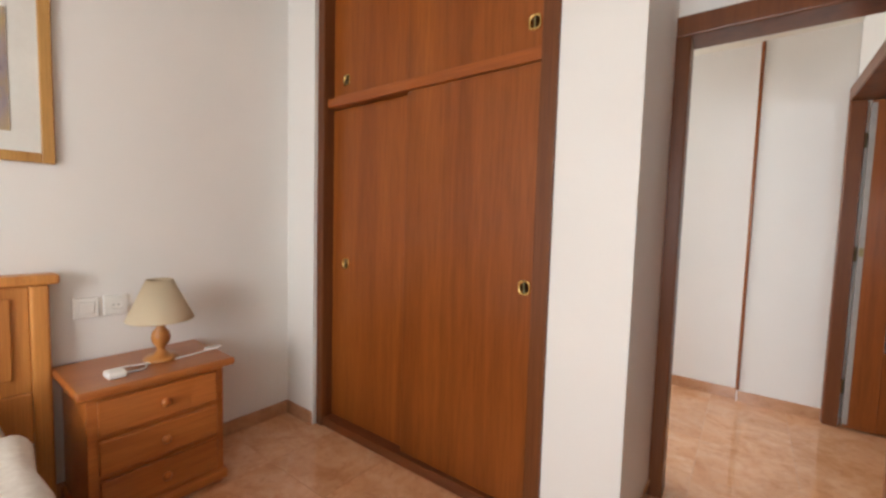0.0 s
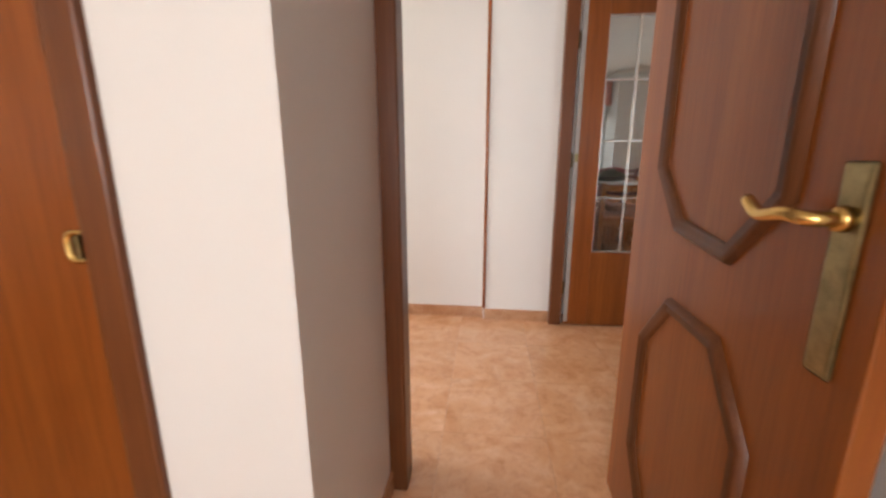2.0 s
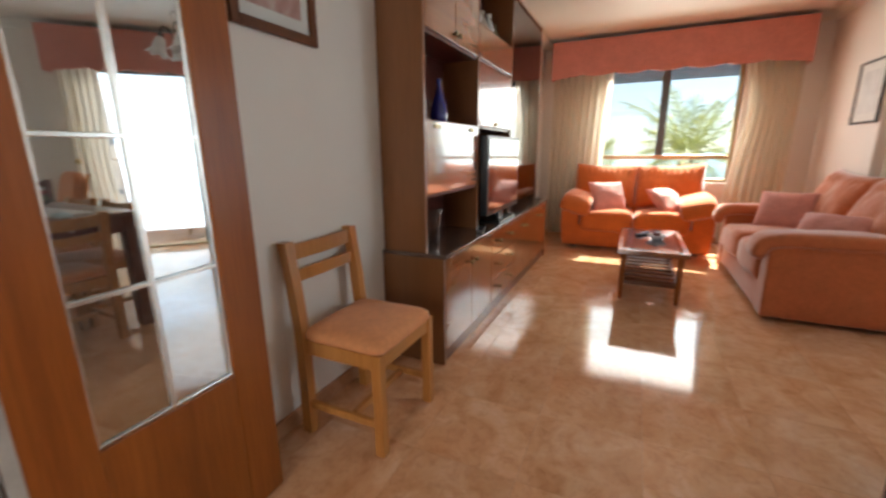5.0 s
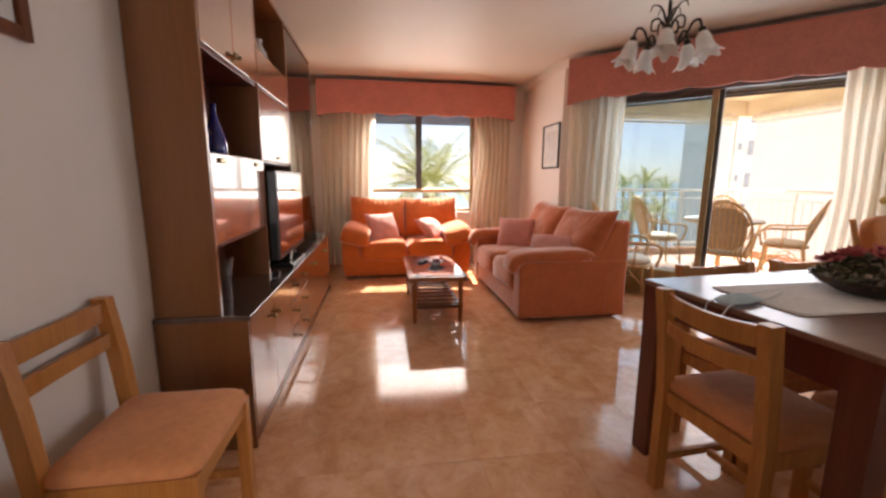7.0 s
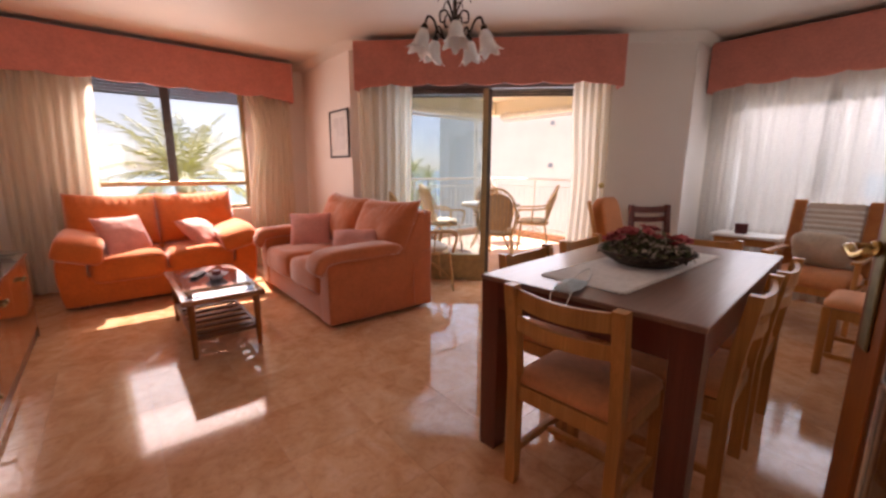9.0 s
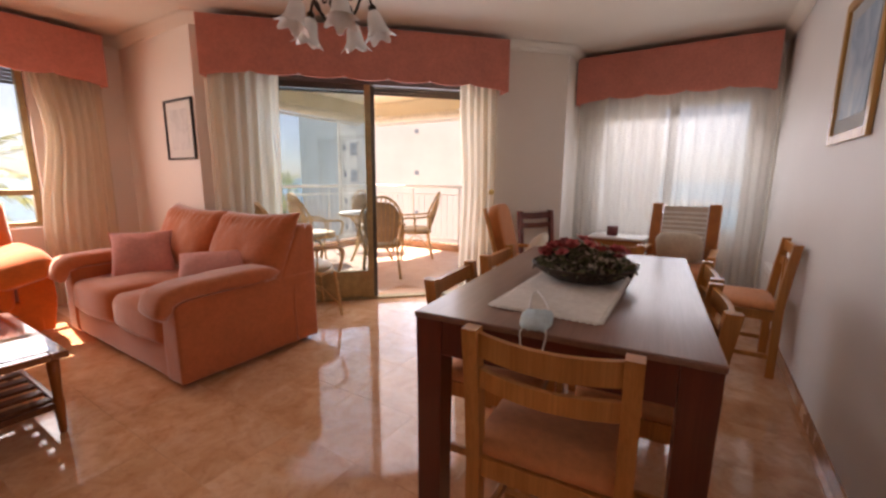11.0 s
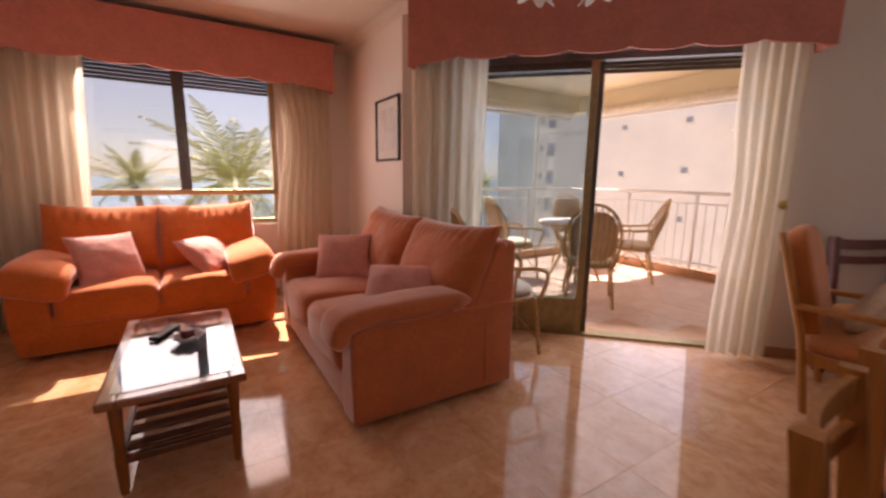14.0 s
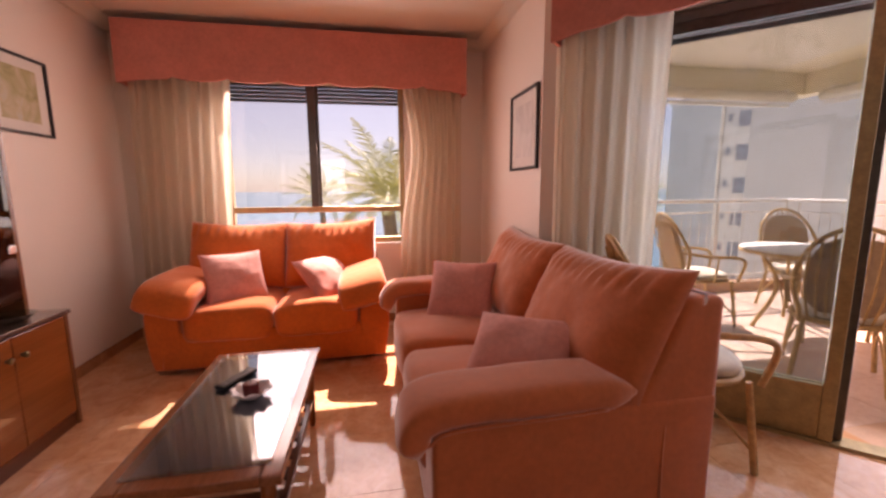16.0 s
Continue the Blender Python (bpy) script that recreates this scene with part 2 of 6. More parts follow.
TABLETRIM = wood("polished_table_frame", (0.22, 0.070, 0.026), (0.36, 0.125, 0.048), "x", 0.16, 1.0, 7.0, 0.8, 0.06)
BLACK = plain("black_plastic", (0.015, 0.015, 0.016), 0.3, 0, 0.2, 30)
SCREEN = plain("tv_screen", (0.012, 0.012, 0.014), 0.06, 0, 0.05, 3, coat=1.0)
BLUEGLASS = plain("blue_glass", (0.012, 0.02, 0.28), 0.08, 0, 0.1, 8, coat=1.0)
EDGEGREY = plain("pale_grey_strip", (0.34, 0.31, 0.28), 0.5, 0, 0.08, 20)
SILVER = plain("silver_strip", (0.75, 0.73, 0.68), 0.25, 0.9, 0.05)
LINEN = fabric("white_linen", (0.88, 0.85, 0.79), 0.9, 300, 0.1, 0.06)
CUSHION = fabric("cream_cushion", (0.74, 0.68, 0.56), 0.9, 300, 0.1, 0.1)
RATTAN = plain("rattan_cane", (0.60, 0.38, 0.16), 0.45, 0, 0.22, 25, 0.3)
LEAF = plain("green_leaf", (0.19, 0.20, 0.095), 0.6, 0, 0.35, 30)
PETAL = plain("red_petal", (0.60, 0.12, 0.12), 0.7, 0, 0.3, 40)
PALEPETAL = plain("pale_dry_leaf", (0.60, 0.52, 0.42), 0.8, 0, 0.2, 40)
BASKET = plain("dark_wicker", (0.085, 0.055, 0.035), 0.7, 0, 0.4, 40, 0.4)
RENDER_W = plain("white_render", (0.79, 0.745, 0.68), 0.85, 0, 0.06, 0.4, 0.2, 30)
RENDER_G = plain("grey_shutter", (0.22, 0.23, 0.24), 0.6, 0, 0.2, 3)
# blue-grey that imitates the sky's reflection in the coffee table glass
BOARD = plain("sky_reflection_board", (0.27, 0.31, 0.36), 0.5, 0, 0.15, 12)
FARGLASS = plain("shaded_window", (0.34, 0.36, 0.39), 0.4, 0, 0.15, 2)
SHUTTER = plain("bronze_shutter", (0.13, 0.12, 0.11), 0.5, 0, 0.15, 6)
CANE = fabric("woven_cane", (0.46, 0.33, 0.21), 0.7, 200, 0.1, 0.15)
TABLELEG = wood("dark_red_wood", (0.11, 0.019, 0.012), (0.185, 0.036, 0.020), "z", 0.3, 0.35, 10.0)
PALM = plain("palm_frond", (0.44, 0.44, 0.13), 0.55, 0, 0.35, 4)
PALM_BARK = plain("palm_bark", (0.20, 0.15, 0.10), 0.9, 0, 0.3, 9, 0.6, 30)
RAILWHITE = plain("white_painted_rail", (0.78, 0.77, 0.73), 0.4, 0, 0.05)
TERRACE = marble_tile("terrace_tile", ((0.3, (0.64, 0.45, 0.35)), (0.7, (0.74, 0.58, 0.48))), 0.45)
MASKBLUE = fabric("pale_blue_paper", (0.60, 0.77, 0.83), 0.85, 300, 0.05, 0.05)


# ---- mesh helpers ----
def link(bm, name, material, parent=None, label="", smooth=False):
    me = bpy.data.meshes.new(name)
    bm.normal_update()
    bm.to_mesh(me)
    bm.free()
    for p in me.polygons:
        p.use_smooth = smooth
    me.materials.append(material)
    ob = new(name, me)
    if parent is not None:
        ob.parent = parent
    return tagged(ob, label) if label else ob


def part(name, bm, material, parent, label="", smooth=False):
    return link(bm, name, material, parent, label, smooth)


def add_box(bm, x, y, z, bevel=0.0, segments=2):
    r = bmesh.ops.create_cube(bm, size=1.0)
    vs = r["verts"]
    for v in vs:
        v.co = Vector((x[0] + (v.co.x + 0.5) * (x[1] - x[0]), y[0] + (v.co.y + 0.5) * (y[1] - y[0]), z[0] + (v.co.z + 0.5) * (z[1] - z[0])))
    if bevel:
        es = list({e for v in vs for e in v.link_edges})
        bmesh.ops.bevel(bm, geom=es, offset=bevel, segments=segments, affect="EDGES", profile=0.5)
    return bm


def box(x, y, z, bevel=0.004, segments=2):
    return add_box(bmesh.new(), x, y, z, bevel, segments)


def moved(bm, m):
    bmesh.ops.transform(bm, matrix=m, verts=bm.verts)
    return bm


def add_ring_surface(bm, rings, close=True, cap=True):
    """Skin over rings of points, each a closed loop."""
    rows = [[bm.verts.new(p) for p in ring] for ring in rings]
    k = len(rows[0])
    for a, b in zip(rows, rows[1:]):
        for i in range(k if close else k - 1):
            bm.faces.new((a[i], a[(i + 1) % k], b[(i + 1) % k], b[i]))
    if cap and close:
        bm.faces.new(rows[0][::-1])
        bm.faces.new(rows[-1])
    return bm


def lathe(profile, sides=20, centre=(0, 0, 0)):
    """profile: (radius, height) from the bottom up."""
    bm = bmesh.new()
    c = Vector(centre)
    add_ring_surface(bm, [[c + Vector((max(r, 1e-4) * math.cos(a), max(r, 1e-4) * math.sin(a), h)) for a in (2 * math.pi * i / sides for i in range(sides))] for r, h in profile])
    return bm


def add_tube(bm, points, radius, sides=8, taper=None):
    pts = [Vector(p) for p in points]
    rings = []
    side = None
    for i, p in enumerate(pts):
        d = (pts[min(i + 1, len(pts) - 1)] - pts[max(i - 1, 0)]).normalized()
        if side is None:
            side = d.orthogonal().normalized()
        side = (side - d * side.dot(d)).normalized()
        other = d.cross(side)
        r = radius if taper is None else radius + (taper - radius) * i / (len(pts) - 1)
        rings.append([p + r * (math.cos(a) * side + math.sin(a) * other) for a in (2 * math.pi * k / sides for k in range(sides))])
    return add_ring_surface(bm, rings)


def tube(points, radius, sides=8, taper=None):
    return add_tube(bmesh.new(), points, radius, sides, taper)


def smooth_line(points, steps=6):
    """A rounded line through the points."""
    p = [Vector(q) for q in points]
    p = [2 * p[0] - p[1]] + p + [2 * p[-1] - p[-2]]
    out = []
    for a, b, c, d in zip(p, p[1:], p[2:], p[3:]):
        for k in range(steps):
            t = k / steps
            out.append(0.5 * ((2 * b) + (c - a) * t + (2 * a - 5 * b + 4 * c - d) * t * t + (3 * b - a - 3 * c + d) * t ** 3))
    return out + [p[-2]]


def puff(size, power=0.45, sides=(28, 16), wrinkle=0.0, seed=0.0, power_z=None):
    """A stuffed, rounded block about the origin."""
    bm = bmesh.new()
    nu, nv = sides
    f = lambda w, p: math.copysign(abs(w) ** p, w)
    pz = power if power_z is None else power_z
    rings = []
    for j in range(nv + 1):
        phi = -math.pi / 2 + math.pi * j / nv
        ring = []
        for i in range(nu):
            th = 2 * math.pi * i / nu
            p = Vector((size[0] / 2 * f(math.cos(phi), pz) * f(math.cos(th), power), size[1] / 2 * f(math.cos(phi), pz) * f(math.sin(th), power), size[2] / 2 * f(math.sin(phi), pz)))
            if wrinkle:
                k = noise.noise(p * 9 + Vector((seed, 0, 0))) + 0.5 * noise.noise(p * 21 + Vector((seed, 5, 0)))
                p += p.normalized() * wrinkle * k
            ring.append(p)
        rings.append(ring)
    add_ring_surface(bm, rings)
    bmesh.ops.remove_doubles(bm, verts=bm.verts, dist=1e-5)
    return bm


def soft_box(x, y, z, radius, wrinkle=0.0, seed=0.0, cuts=3):
    """An upholstered block with round edges and a slightly uneven skin."""
    bm = add_box(bmesh.new(), x, y, z, radius, 5)
    bmesh.ops.subdivide_edges(bm, edges=[e for e in bm.edges if e.calc_length() > 0.12], cuts=cuts, use_grid_fill=True)
    if wrinkle:
        bm.normal_update()
        for v in bm.verts:
            v.co += v.normal * wrinkle * (noise.noise(v.co * 5 + Vector((seed, 0, 0))) + 0.4 * noise.noise(v.co * 15 + Vector((0, seed, 0))))
    return bm


def thing(name, label, category, m=None, group="", kind=""):
    ob = new(name)
    ob.empty_display_size = 0.1
    if m is not None:
        ob.matrix_world = m
    return tagged(ob, label, category, group, kind)


def structure(name, bm, material, label, category, smooth=False):
    return tagged(link(bm, name, material, smooth=smooth), label, category, kind="structure")


def slab(spans):
    bm = bmesh.new()
    for x, y, z in spans:
        add_box(bm, x, y, z)
    return bm


def diag(s, c, z=0.0):
    """A point of the slanted terrace wall: s metres along it from its inner end, c metres outwards from its room face."""
    ux, uy = math.sqrt(0.5), math.sqrt(0.5)
    return Vector((4.22 + s * ux + c * uy, -0.38 + s * uy - c * ux, z))


DIAG = Matrix.Translation((4.22, -0.38, 0)) @ Matrix.Rotation(radians(45), 4, "Z")
H = 2.50      # ceiling

# ---- the large structure ----
structure("floor", slab([((-1.3, 8.3), (-1.95, 5.2), (-0.16, -0.0018))]), GROUT, "floor bed of brown grout under polished tiles", "floor")
structure("ceiling", slab([((-1.35, 8.2), (-1.4, 5.2), (H, H + 0.12))]), CEIL, "plain white painted ceiling", "ceiling")
# bedroom
structure("wall_bedroom_west", slab([((-0.55, -0.433), (-1.3, 3.40), (0, H))]), WALL, "white painted bedroom wall", "wall")
# the opening in this unseen wall is invented for the bedroom fill lamp
structure("wall_bedroom_south", slab([((-0.433, 0.8), (-1.4, -1.3), (0, H)), ((2.2, 2.42), (-1.4, -1.3), (0, H)), ((0.8, 2.2), (-1.4, -1.3), (0, 0.8)), ((0.8, 2.2), (-1.4, -1.3), (2.1, H))]), WALL, "white painted bedroom wall, unseen, with an opening added for fill light", "wall")
structure("wall_closet", slab([((-0.433, -0.178), (2.755, 3.30), (0, H)), ((1.205, 1.487), (2.79, 3.30), (0, H)), ((-0.178, 1.205), (3.2, 3.30), (0, H)), ((-0.433, 1.487), (3.30, 3.44), (0, H)),
                                ((1.487, 2.285), (3.36, 3.50), (2.03, H)), ((2.285, 2.32), (3.40, 3.50), (0, H)), ((-0.433, 1.487), (3.44, 3.50), (0, H))]), WALL, "white painted wall round the built-in wardrobe", "wall")
# between bedroom, hall and living room
structure("wall_middle", slab([((2.32, 2.42), (-1.3, 3.50), (0, H)), ((2.24, 2.40), (3.50, 4.84), (2.03, H))] ), WALL, "white painted wall between bedroom and dining corner", "wall")
structure("wall_hall_north", slab([((-1.2, 1.775), (4.89, 5.05), (0, H)), ((1.775, 2.30), (4.85, 5.05), (0, H))]), WALL, "white painted hall wall with a shallow step", "wall")
# the gap in the end wall is invented for the hall fill lamp
structure("wall_hall_west", slab([((-1.3, -1.2), (3.4, 3.65), (0, H)), ((-1.3, -1.2), (4.55, 5.05), (0, H)), ((-1.3, -1.2), (3.65, 4.55), (2.1, H)), ((-1.2, -0.433), (3.38, 3.44), (0, H))]), WALL, "white painted hall end wall, unseen, with an opening added for fill light", "wall")
structure("ceiling_hall", slab([((-1.3, 2.24), (3.51, 5.05), (2.455, H + 0.1))]), CEIL, "plain white hall ceiling", "ceiling")
# living room
structure("wall_north", slab([((2.30, 8.2), (5.0, 5.2), (0, H))]), LIVWALL, "long white painted living room wall", "wall")
structure("wall_east", slab([((7.95, 8.2), (1.9, 2.74), (0, H)), ((7.95, 8.2), (4.26, 5.0), (0, H)), ((7.95, 8.2), (2.74, 4.26), (0, 0.74)), ((7.95, 8.2), (2.74, 4.26), (2.16, H))]), LIVWALL, "white painted wall with a wide window", "wall")
structure("wall_picture", slab([((6.63, 7.95), (1.85, 2.03), (0, H))]), LIVWALL, "white painted wall beside the terrace door", "wall")
wd = slab([((0.0, 0.80), (-0.22, 0.0), (0, H)), ((3.05, 3.41), (-0.22, 0.0), (0, H)), ((0.80, 3.05), (-0.22, 0.0), (2.10, H))])
structure("wall_terrace", moved(wd, DIAG), LIVWALL, "slanted white wall with the terrace door opening", "wall")
structure("wall_corner", slab([((4.22, 4.40), (-1.05, -0.40), (0, H))]), LIVWALL, "short white painted wall by the dining window", "wall")
structure("wall_south", slab([((2.42, 2.60), (-1.06, -0.92), (0, H)), ((3.98, 4.22), (-1.06, -0.92), (0, H)), ((2.60, 3.98), (-1.06, -0.92), (0, 0.66)), ((2.60, 3.98), (-1.06, -0.92), (1.98, H))]), LIVWALL, "white painted wall with the dining window", "wall")


def cornice(points, name="trim"):
    """A coved plaster cornice along the ceiling."""
    bm = bmesh.new()
    prof = [(0.0, -0.075), (0.012, -0.075), (0.018, -0.06), (0.035, -0.035), (0.062, -0.018), (0.068, -0.006), (0.075, -0.006), (0.075, 0.0)]
    n = len(points)
    rows = []
    for i, p in enumerate(points):
        p = Vector((*p, 0))
        d0 = (p - Vector((*points[i - 1], 0))).normalized() if i else None
        d1 = (Vector((*points[i + 1], 0)) - p).normalized() if i < n - 1 else None
        d = ((d0 or d1) + (d1 or d0)).normalized()
        k = 1 / max(0.4, d.dot(d0 or d1))
        side = Vector((-d.y, d.x, 0)) * k
        rows.append([bm.verts.new(p + side * a + Vector((0, 0, H - 0.004 + b))) for a, b in prof])
    for a, b in zip(rows, rows[1:]):
        for i in range(len(prof) - 1):
            bm.faces.new((a[i], a[i + 1], b[i + 1], b[i]))
    return structure(name, bm, CEIL, "white plaster ceiling cornice", "cornice", True)


cornice([(2.425, 3.5), (2.425, -0.915), (4.215, -0.915), (4.215, -0.385), (6.625, 2.025), (7.945, 2.025), (7.945, 4.995), (2.43, 4.995)])


def skirting(a, b, inward, h=0.075):
    """Tile skirting along a wall from a to b."""
    a, b, w = Vector((*a, 0)), Vector((*b, 0)), Vector((*inward, 0))
    d = (b - a)
    piece = 0.413
    k = max(1, round(d.length / piece))
    base = tagged(new("baseboard"), "brown marble tile skirting along the wall foot", "skirting", kind="structure")
    me = None
    for i in range(k):
        p, q = a + d * (i / k), a + d * ((i + 1) / k)
        g = d.normalized() * 0.001
        bm = bmesh.new()
        lo = [p + g, q - g, q - g + w * 0.011, p + g + w * 0.011]
        vs = [bm.verts.new(v + Vector((0, 0, 0.001))) for v in lo] + [bm.verts.new(v + Vector((0, 0, h))) for v in lo]
        for f in ((0, 1, 2, 3), (7, 6, 5, 4), (0, 4, 5, 1), (1, 5, 6, 2), (2, 6, 7, 3), (3, 7, 4, 0)):
            bm.faces.new([vs[j] for j in f])
        bmesh.ops.recalc_face_normals(bm, faces=bm.faces)
        part("tile", bm, SKIRT, base)


skirting((-0.433, -1.2), (-0.433, 2.79), (1, 0))
skirting((-0.42, 2.755), (-0.185, 2.755), (0, -1))
skirting((1.21, 2.79), (1.487, 2.79), (0, -1))
skirting((1.487, 2.79), (1.487, 3.33), (1, 0))
skirting((2.32, -1.2), (2.32, 3.30), (-1, 0))
skirting((-1.2, 4.89), (1.775, 4.89), (0, -1))
skirting((1.78, 4.85), (2.215, 4.85), (0, -1))
skirting((2.42, 5.0), (7.95, 5.0), (0, -1))
skirting((7.95, 2.03), (7.95, 5.0), (-1, 0))
skirting((6.63, 2.03), (7.95, 2.03), (0, 1))
skirting((2.42, -0.92), (2.42, 3.48), (1, 0))
skirting((2.42, -0.92), (4.22, -0.92), (0, 1))
skirting((4.22, -0.92), (4.22, -0.40), (-1, 0))
skirting(tuple(diag(0, 0).xy), tuple(diag(0.76, 0).xy), (-0.707, 0.707))
skirting(tuple(diag(3.09, 0).xy), tuple(diag(3.40, 0).xy), (-0.707, 0.707))


# ---- doors and their frames ----
def casing(name, label, spans, material=DARKWOOD):
    ob = tagged(new(name), label, "door frame", kind="structure")
    for nm, x, y, z in spans:
        part(nm, box(x, y, z, 0.008, 3), material, ob)
    return ob


casing("trim_bedroom_door", "dark brown wooden door frame of the bedroom", [
    ("jamb", (1.443, 1.543), (3.33, 3.425), (0, 1.985)), ("jamb", (2.264, 2.315), (3.435, 3.502), (0, 1.985)), ("head", (1.443, 2.315), (3.33, 3.502), (1.985, 2.07))])
casing("trim_living_door", "dark brown wooden frame of the double door", [
    ("jamb", (2.21, 2.288), (4.79, 4.845), (0, 1.985)), ("jamb", (2.267, 2.41), (3.505, 3.56), (0, 1.985)), ("head", (2.21, 2.41), (3.505, 4.845), (1.985, 2.07)),
    ("casing", (2.395, 2.425), (3.44, 3.525), (0, 2.0))])
strip = casing("trim_corner_strip", "slim reddish wooden strip on the hall wall corner", [("strip", (1.768, 1.790), (4.838, 4.862), (0.078, 2.45))], SAPELE)


def lever(parent, side, m, mirror=1):
    """A brass lever handle on a long plate, on the face at y = side * 0.02 of a door leaf."""
    plate = part("handle_plate", moved(box((-0.021, 0.021), (-0.175, 0.085), (0.0, 0.007), 0.005, 3), m), OLDBRASS, parent, "aged brass door plate")
    part("lever", moved(tube(smooth_line([(0, 0.02, 0.0), (0, 0.02, 0.045), (0.03 * mirror, 0.022, 0.055), (0.075 * mirror, 0.015, 0.055), (0.115 * mirror, 0.030, 0.05)], 5), 0.0095, 10), m), BRASS, plate, "brass lever handle", True)
    part("escutcheon", moved(lathe([(0.0, 0), (0.016, 0.004), (0.014, 0.014), (0.0, 0.016)], 14, (0, 0.02, 0.006)), m), BRASS, plate, "", True)
    return plate


def moulding(outline, width, depth):
    """A raised moulding that follows a closed outline in the x-z plane, proud towards -y."""
    bm = bmesh.new()
    n = len(outline)
    c = Vector((sum(p[0] for p in outline) / n, sum(p[1] for p in outline) / n))
    rings = []
    for i, p in enumerate(outline):
        p, a, b = Vector(p), Vector(outline[i - 1]), Vector(outline[(i + 1) % n])
        d = ((p - a).normalized() + (b - p).normalized()).normalized()
        w = Vector((-d.y, d.x)) * width / max(0.5, d.dot((b - p).normalized()))
        if (c - p).dot(w) < 0:
            w = -w
        q = [(0, 0), (0.12, -depth * 0.7), (0.35, -depth), (0.6, -depth * 0.55), (0.85, -depth * 0.8), (1, 0)]
        rings.append([Vector((p.x + w.x * k, y, p.y + w.y * k)) for k, y in q])
    rings.append(rings[0])
    rows = [[bm.verts.new(v) for v in r] for r in rings]
    for a, b in zip(rows, rows[1:]):
        for i in range(5):
            bm.faces.new((a[i], a[i + 1], b[i + 1], b[i]))
    bmesh.ops.recalc_face_normals(bm, faces=bm.faces)
    return bm


# bedroom door leaf: hinge at the local origin, the leaf along +x, its decorated face towards -y
leaf = thing("door_bedroom", "brown wooden door with dark octagonal mouldings, standing open", "door", pose(2.216, 3.435, 0, 0, 0, -91))
W = 0.785
part("leaf", box((0, W), (0.0, 0.036), (0.012, 1.975), 0.003), SAPELE, leaf)
up = [(0.29, 1.82), (0.165, 1.69), (0.165, 1.065), (0.295, 0.935), (0.505, 0.915), (0.635, 1.04), (0.635, 1.69), (0.51, 1.82)]
low = [(0.30, 0.785), (0.165, 0.64), (0.165, 0.30), (0.29, 0.16), (0.51, 0.16), (0.635, 0.30), (0.635, 0.64), (0.51, 0.785)]
for shape in (up, low):
    part("moulding", moulding(shape, 0.034, 0.016), DARKWOOD, leaf, "dark raised moulding", True)
    mm = moved(moulding([(W - a, b) for a, b in shape], 0.034, 0.016), Matrix.Translation((W, 0.036, 0)) @ Matrix.Rotation(math.pi, 4, "Z"))
    part("moulding", mm, DARKWOOD, leaf, "dark raised moulding", True)
lever(leaf, -1, Matrix.Translation((W - 0.06, 0, 1.01)) @ Matrix.Rotation(radians(90), 4, "X"), -1)
lever(leaf, 1, Matrix.Translation((W - 0.06, 0.036, 1.01)) @ Matrix.Rotation(radians(-90), 4, "X") @ Matrix.Rotation(math.pi, 4, "Z"), 1)
part("latch_plate", box((W - 0.0005, W + 0.002), (0.009, 0.027), (0.975, 1.045), 0.001), BRASS, leaf, "brass latch plate")


def glazed_leaf(m, label, handle):
    """A glazed leaf of the double door: hinge at the local origin, along +x, 0.62 wide."""
    d = thing("door_glazed", label, "door", m)
    w = 0.62
    y = (-0.018, 0.018)
    part("stile", box((0, 0.145), y, (0.012, 1.975), 0.003), SAPELE, d)
    part("stile", box((w - 0.125, w), y, (0.012, 1.975), 0.003), SAPELE, d)
    part("bottom_rail", box((0.145, w - 0.125), y, (0.012, 0.50), 0.003), SAPELE, d)
    part("top_rail", box((0.145, w - 0.125), y, (1.87, 1.975), 0.003), SAPELE, d)
    pane = part("glass_pane", box((0.147, w - 0.127), (-0.003, 0.003), (0.502, 1.868), 0), DOORGLASS, d, "clear bevelled glass")
    pane.visible_shadow = False
    mid = (0.145 + w - 0.125) / 2
    for s in (-1, 1):
        yy = tuple(sorted((s * 0.003, s * 0.010)))
        part("glazing_bar", box((mid - 0.007, mid + 0.007), yy, (0.502, 1.868), 0.002), SILVER, d, "silvery glazing strip")
        for k in range(1, 4):
            z = 0.5 + 1.37 * k / 4
            part("glazing_bar", box((0.147, w - 0.127), yy, (z - 0.006, z + 0.006), 0.002), SILVER, d, "silvery glazing strip")
        for x in (0.145, w - 0.133):
            part("glazing_bead", box((x, x + 0.008), yy, (0.502, 1.868), 0.002), SILVER, d)
        for z in (0.50, 1.862):
            part("glazing_bead", box((0.147, w - 0.127), yy, (z, z + 0.008), 0.002), SILVER, d)
    for z in (0.25, 1.07, 1.75):
        part("hinge", tube([(-0.008, 0.02, z - 0.045), (-0.008, 0.02, z + 0.045)], 0.008, 8), OLDBRASS, d)
    if handle:
        lever(d, 1, Matrix.Translation((w - 0.06, 0.018, 1.05)) @ Matrix.Rotation(radians(-90), 4, "X") @ Matrix.Rotation(math.pi, 4, "Z"), 1)
        lever(d, -1, Matrix.Translation((w - 0.06, -0.018, 1.05)) @ Matrix.Rotation(radians(90), 4, "X"), -1)
    part("edge_strip", box((-0.004, 0.022), (-0.0215, -0.0182), (0.03, 1.96), 0.001), EDGEGREY, d, "pale grey edge strip")
    part("latch", box((0.000, 0.020), (-0.026, -0.0215), (1.06, 1.11), 0.001), OLDBRASS, d, "small brass latch")
    return d


glazed_leaf(pose(2.305, 4.808, 0, 0, 0, 1.0), "reddish wooden glazed door leaf folded open along the wall", False)
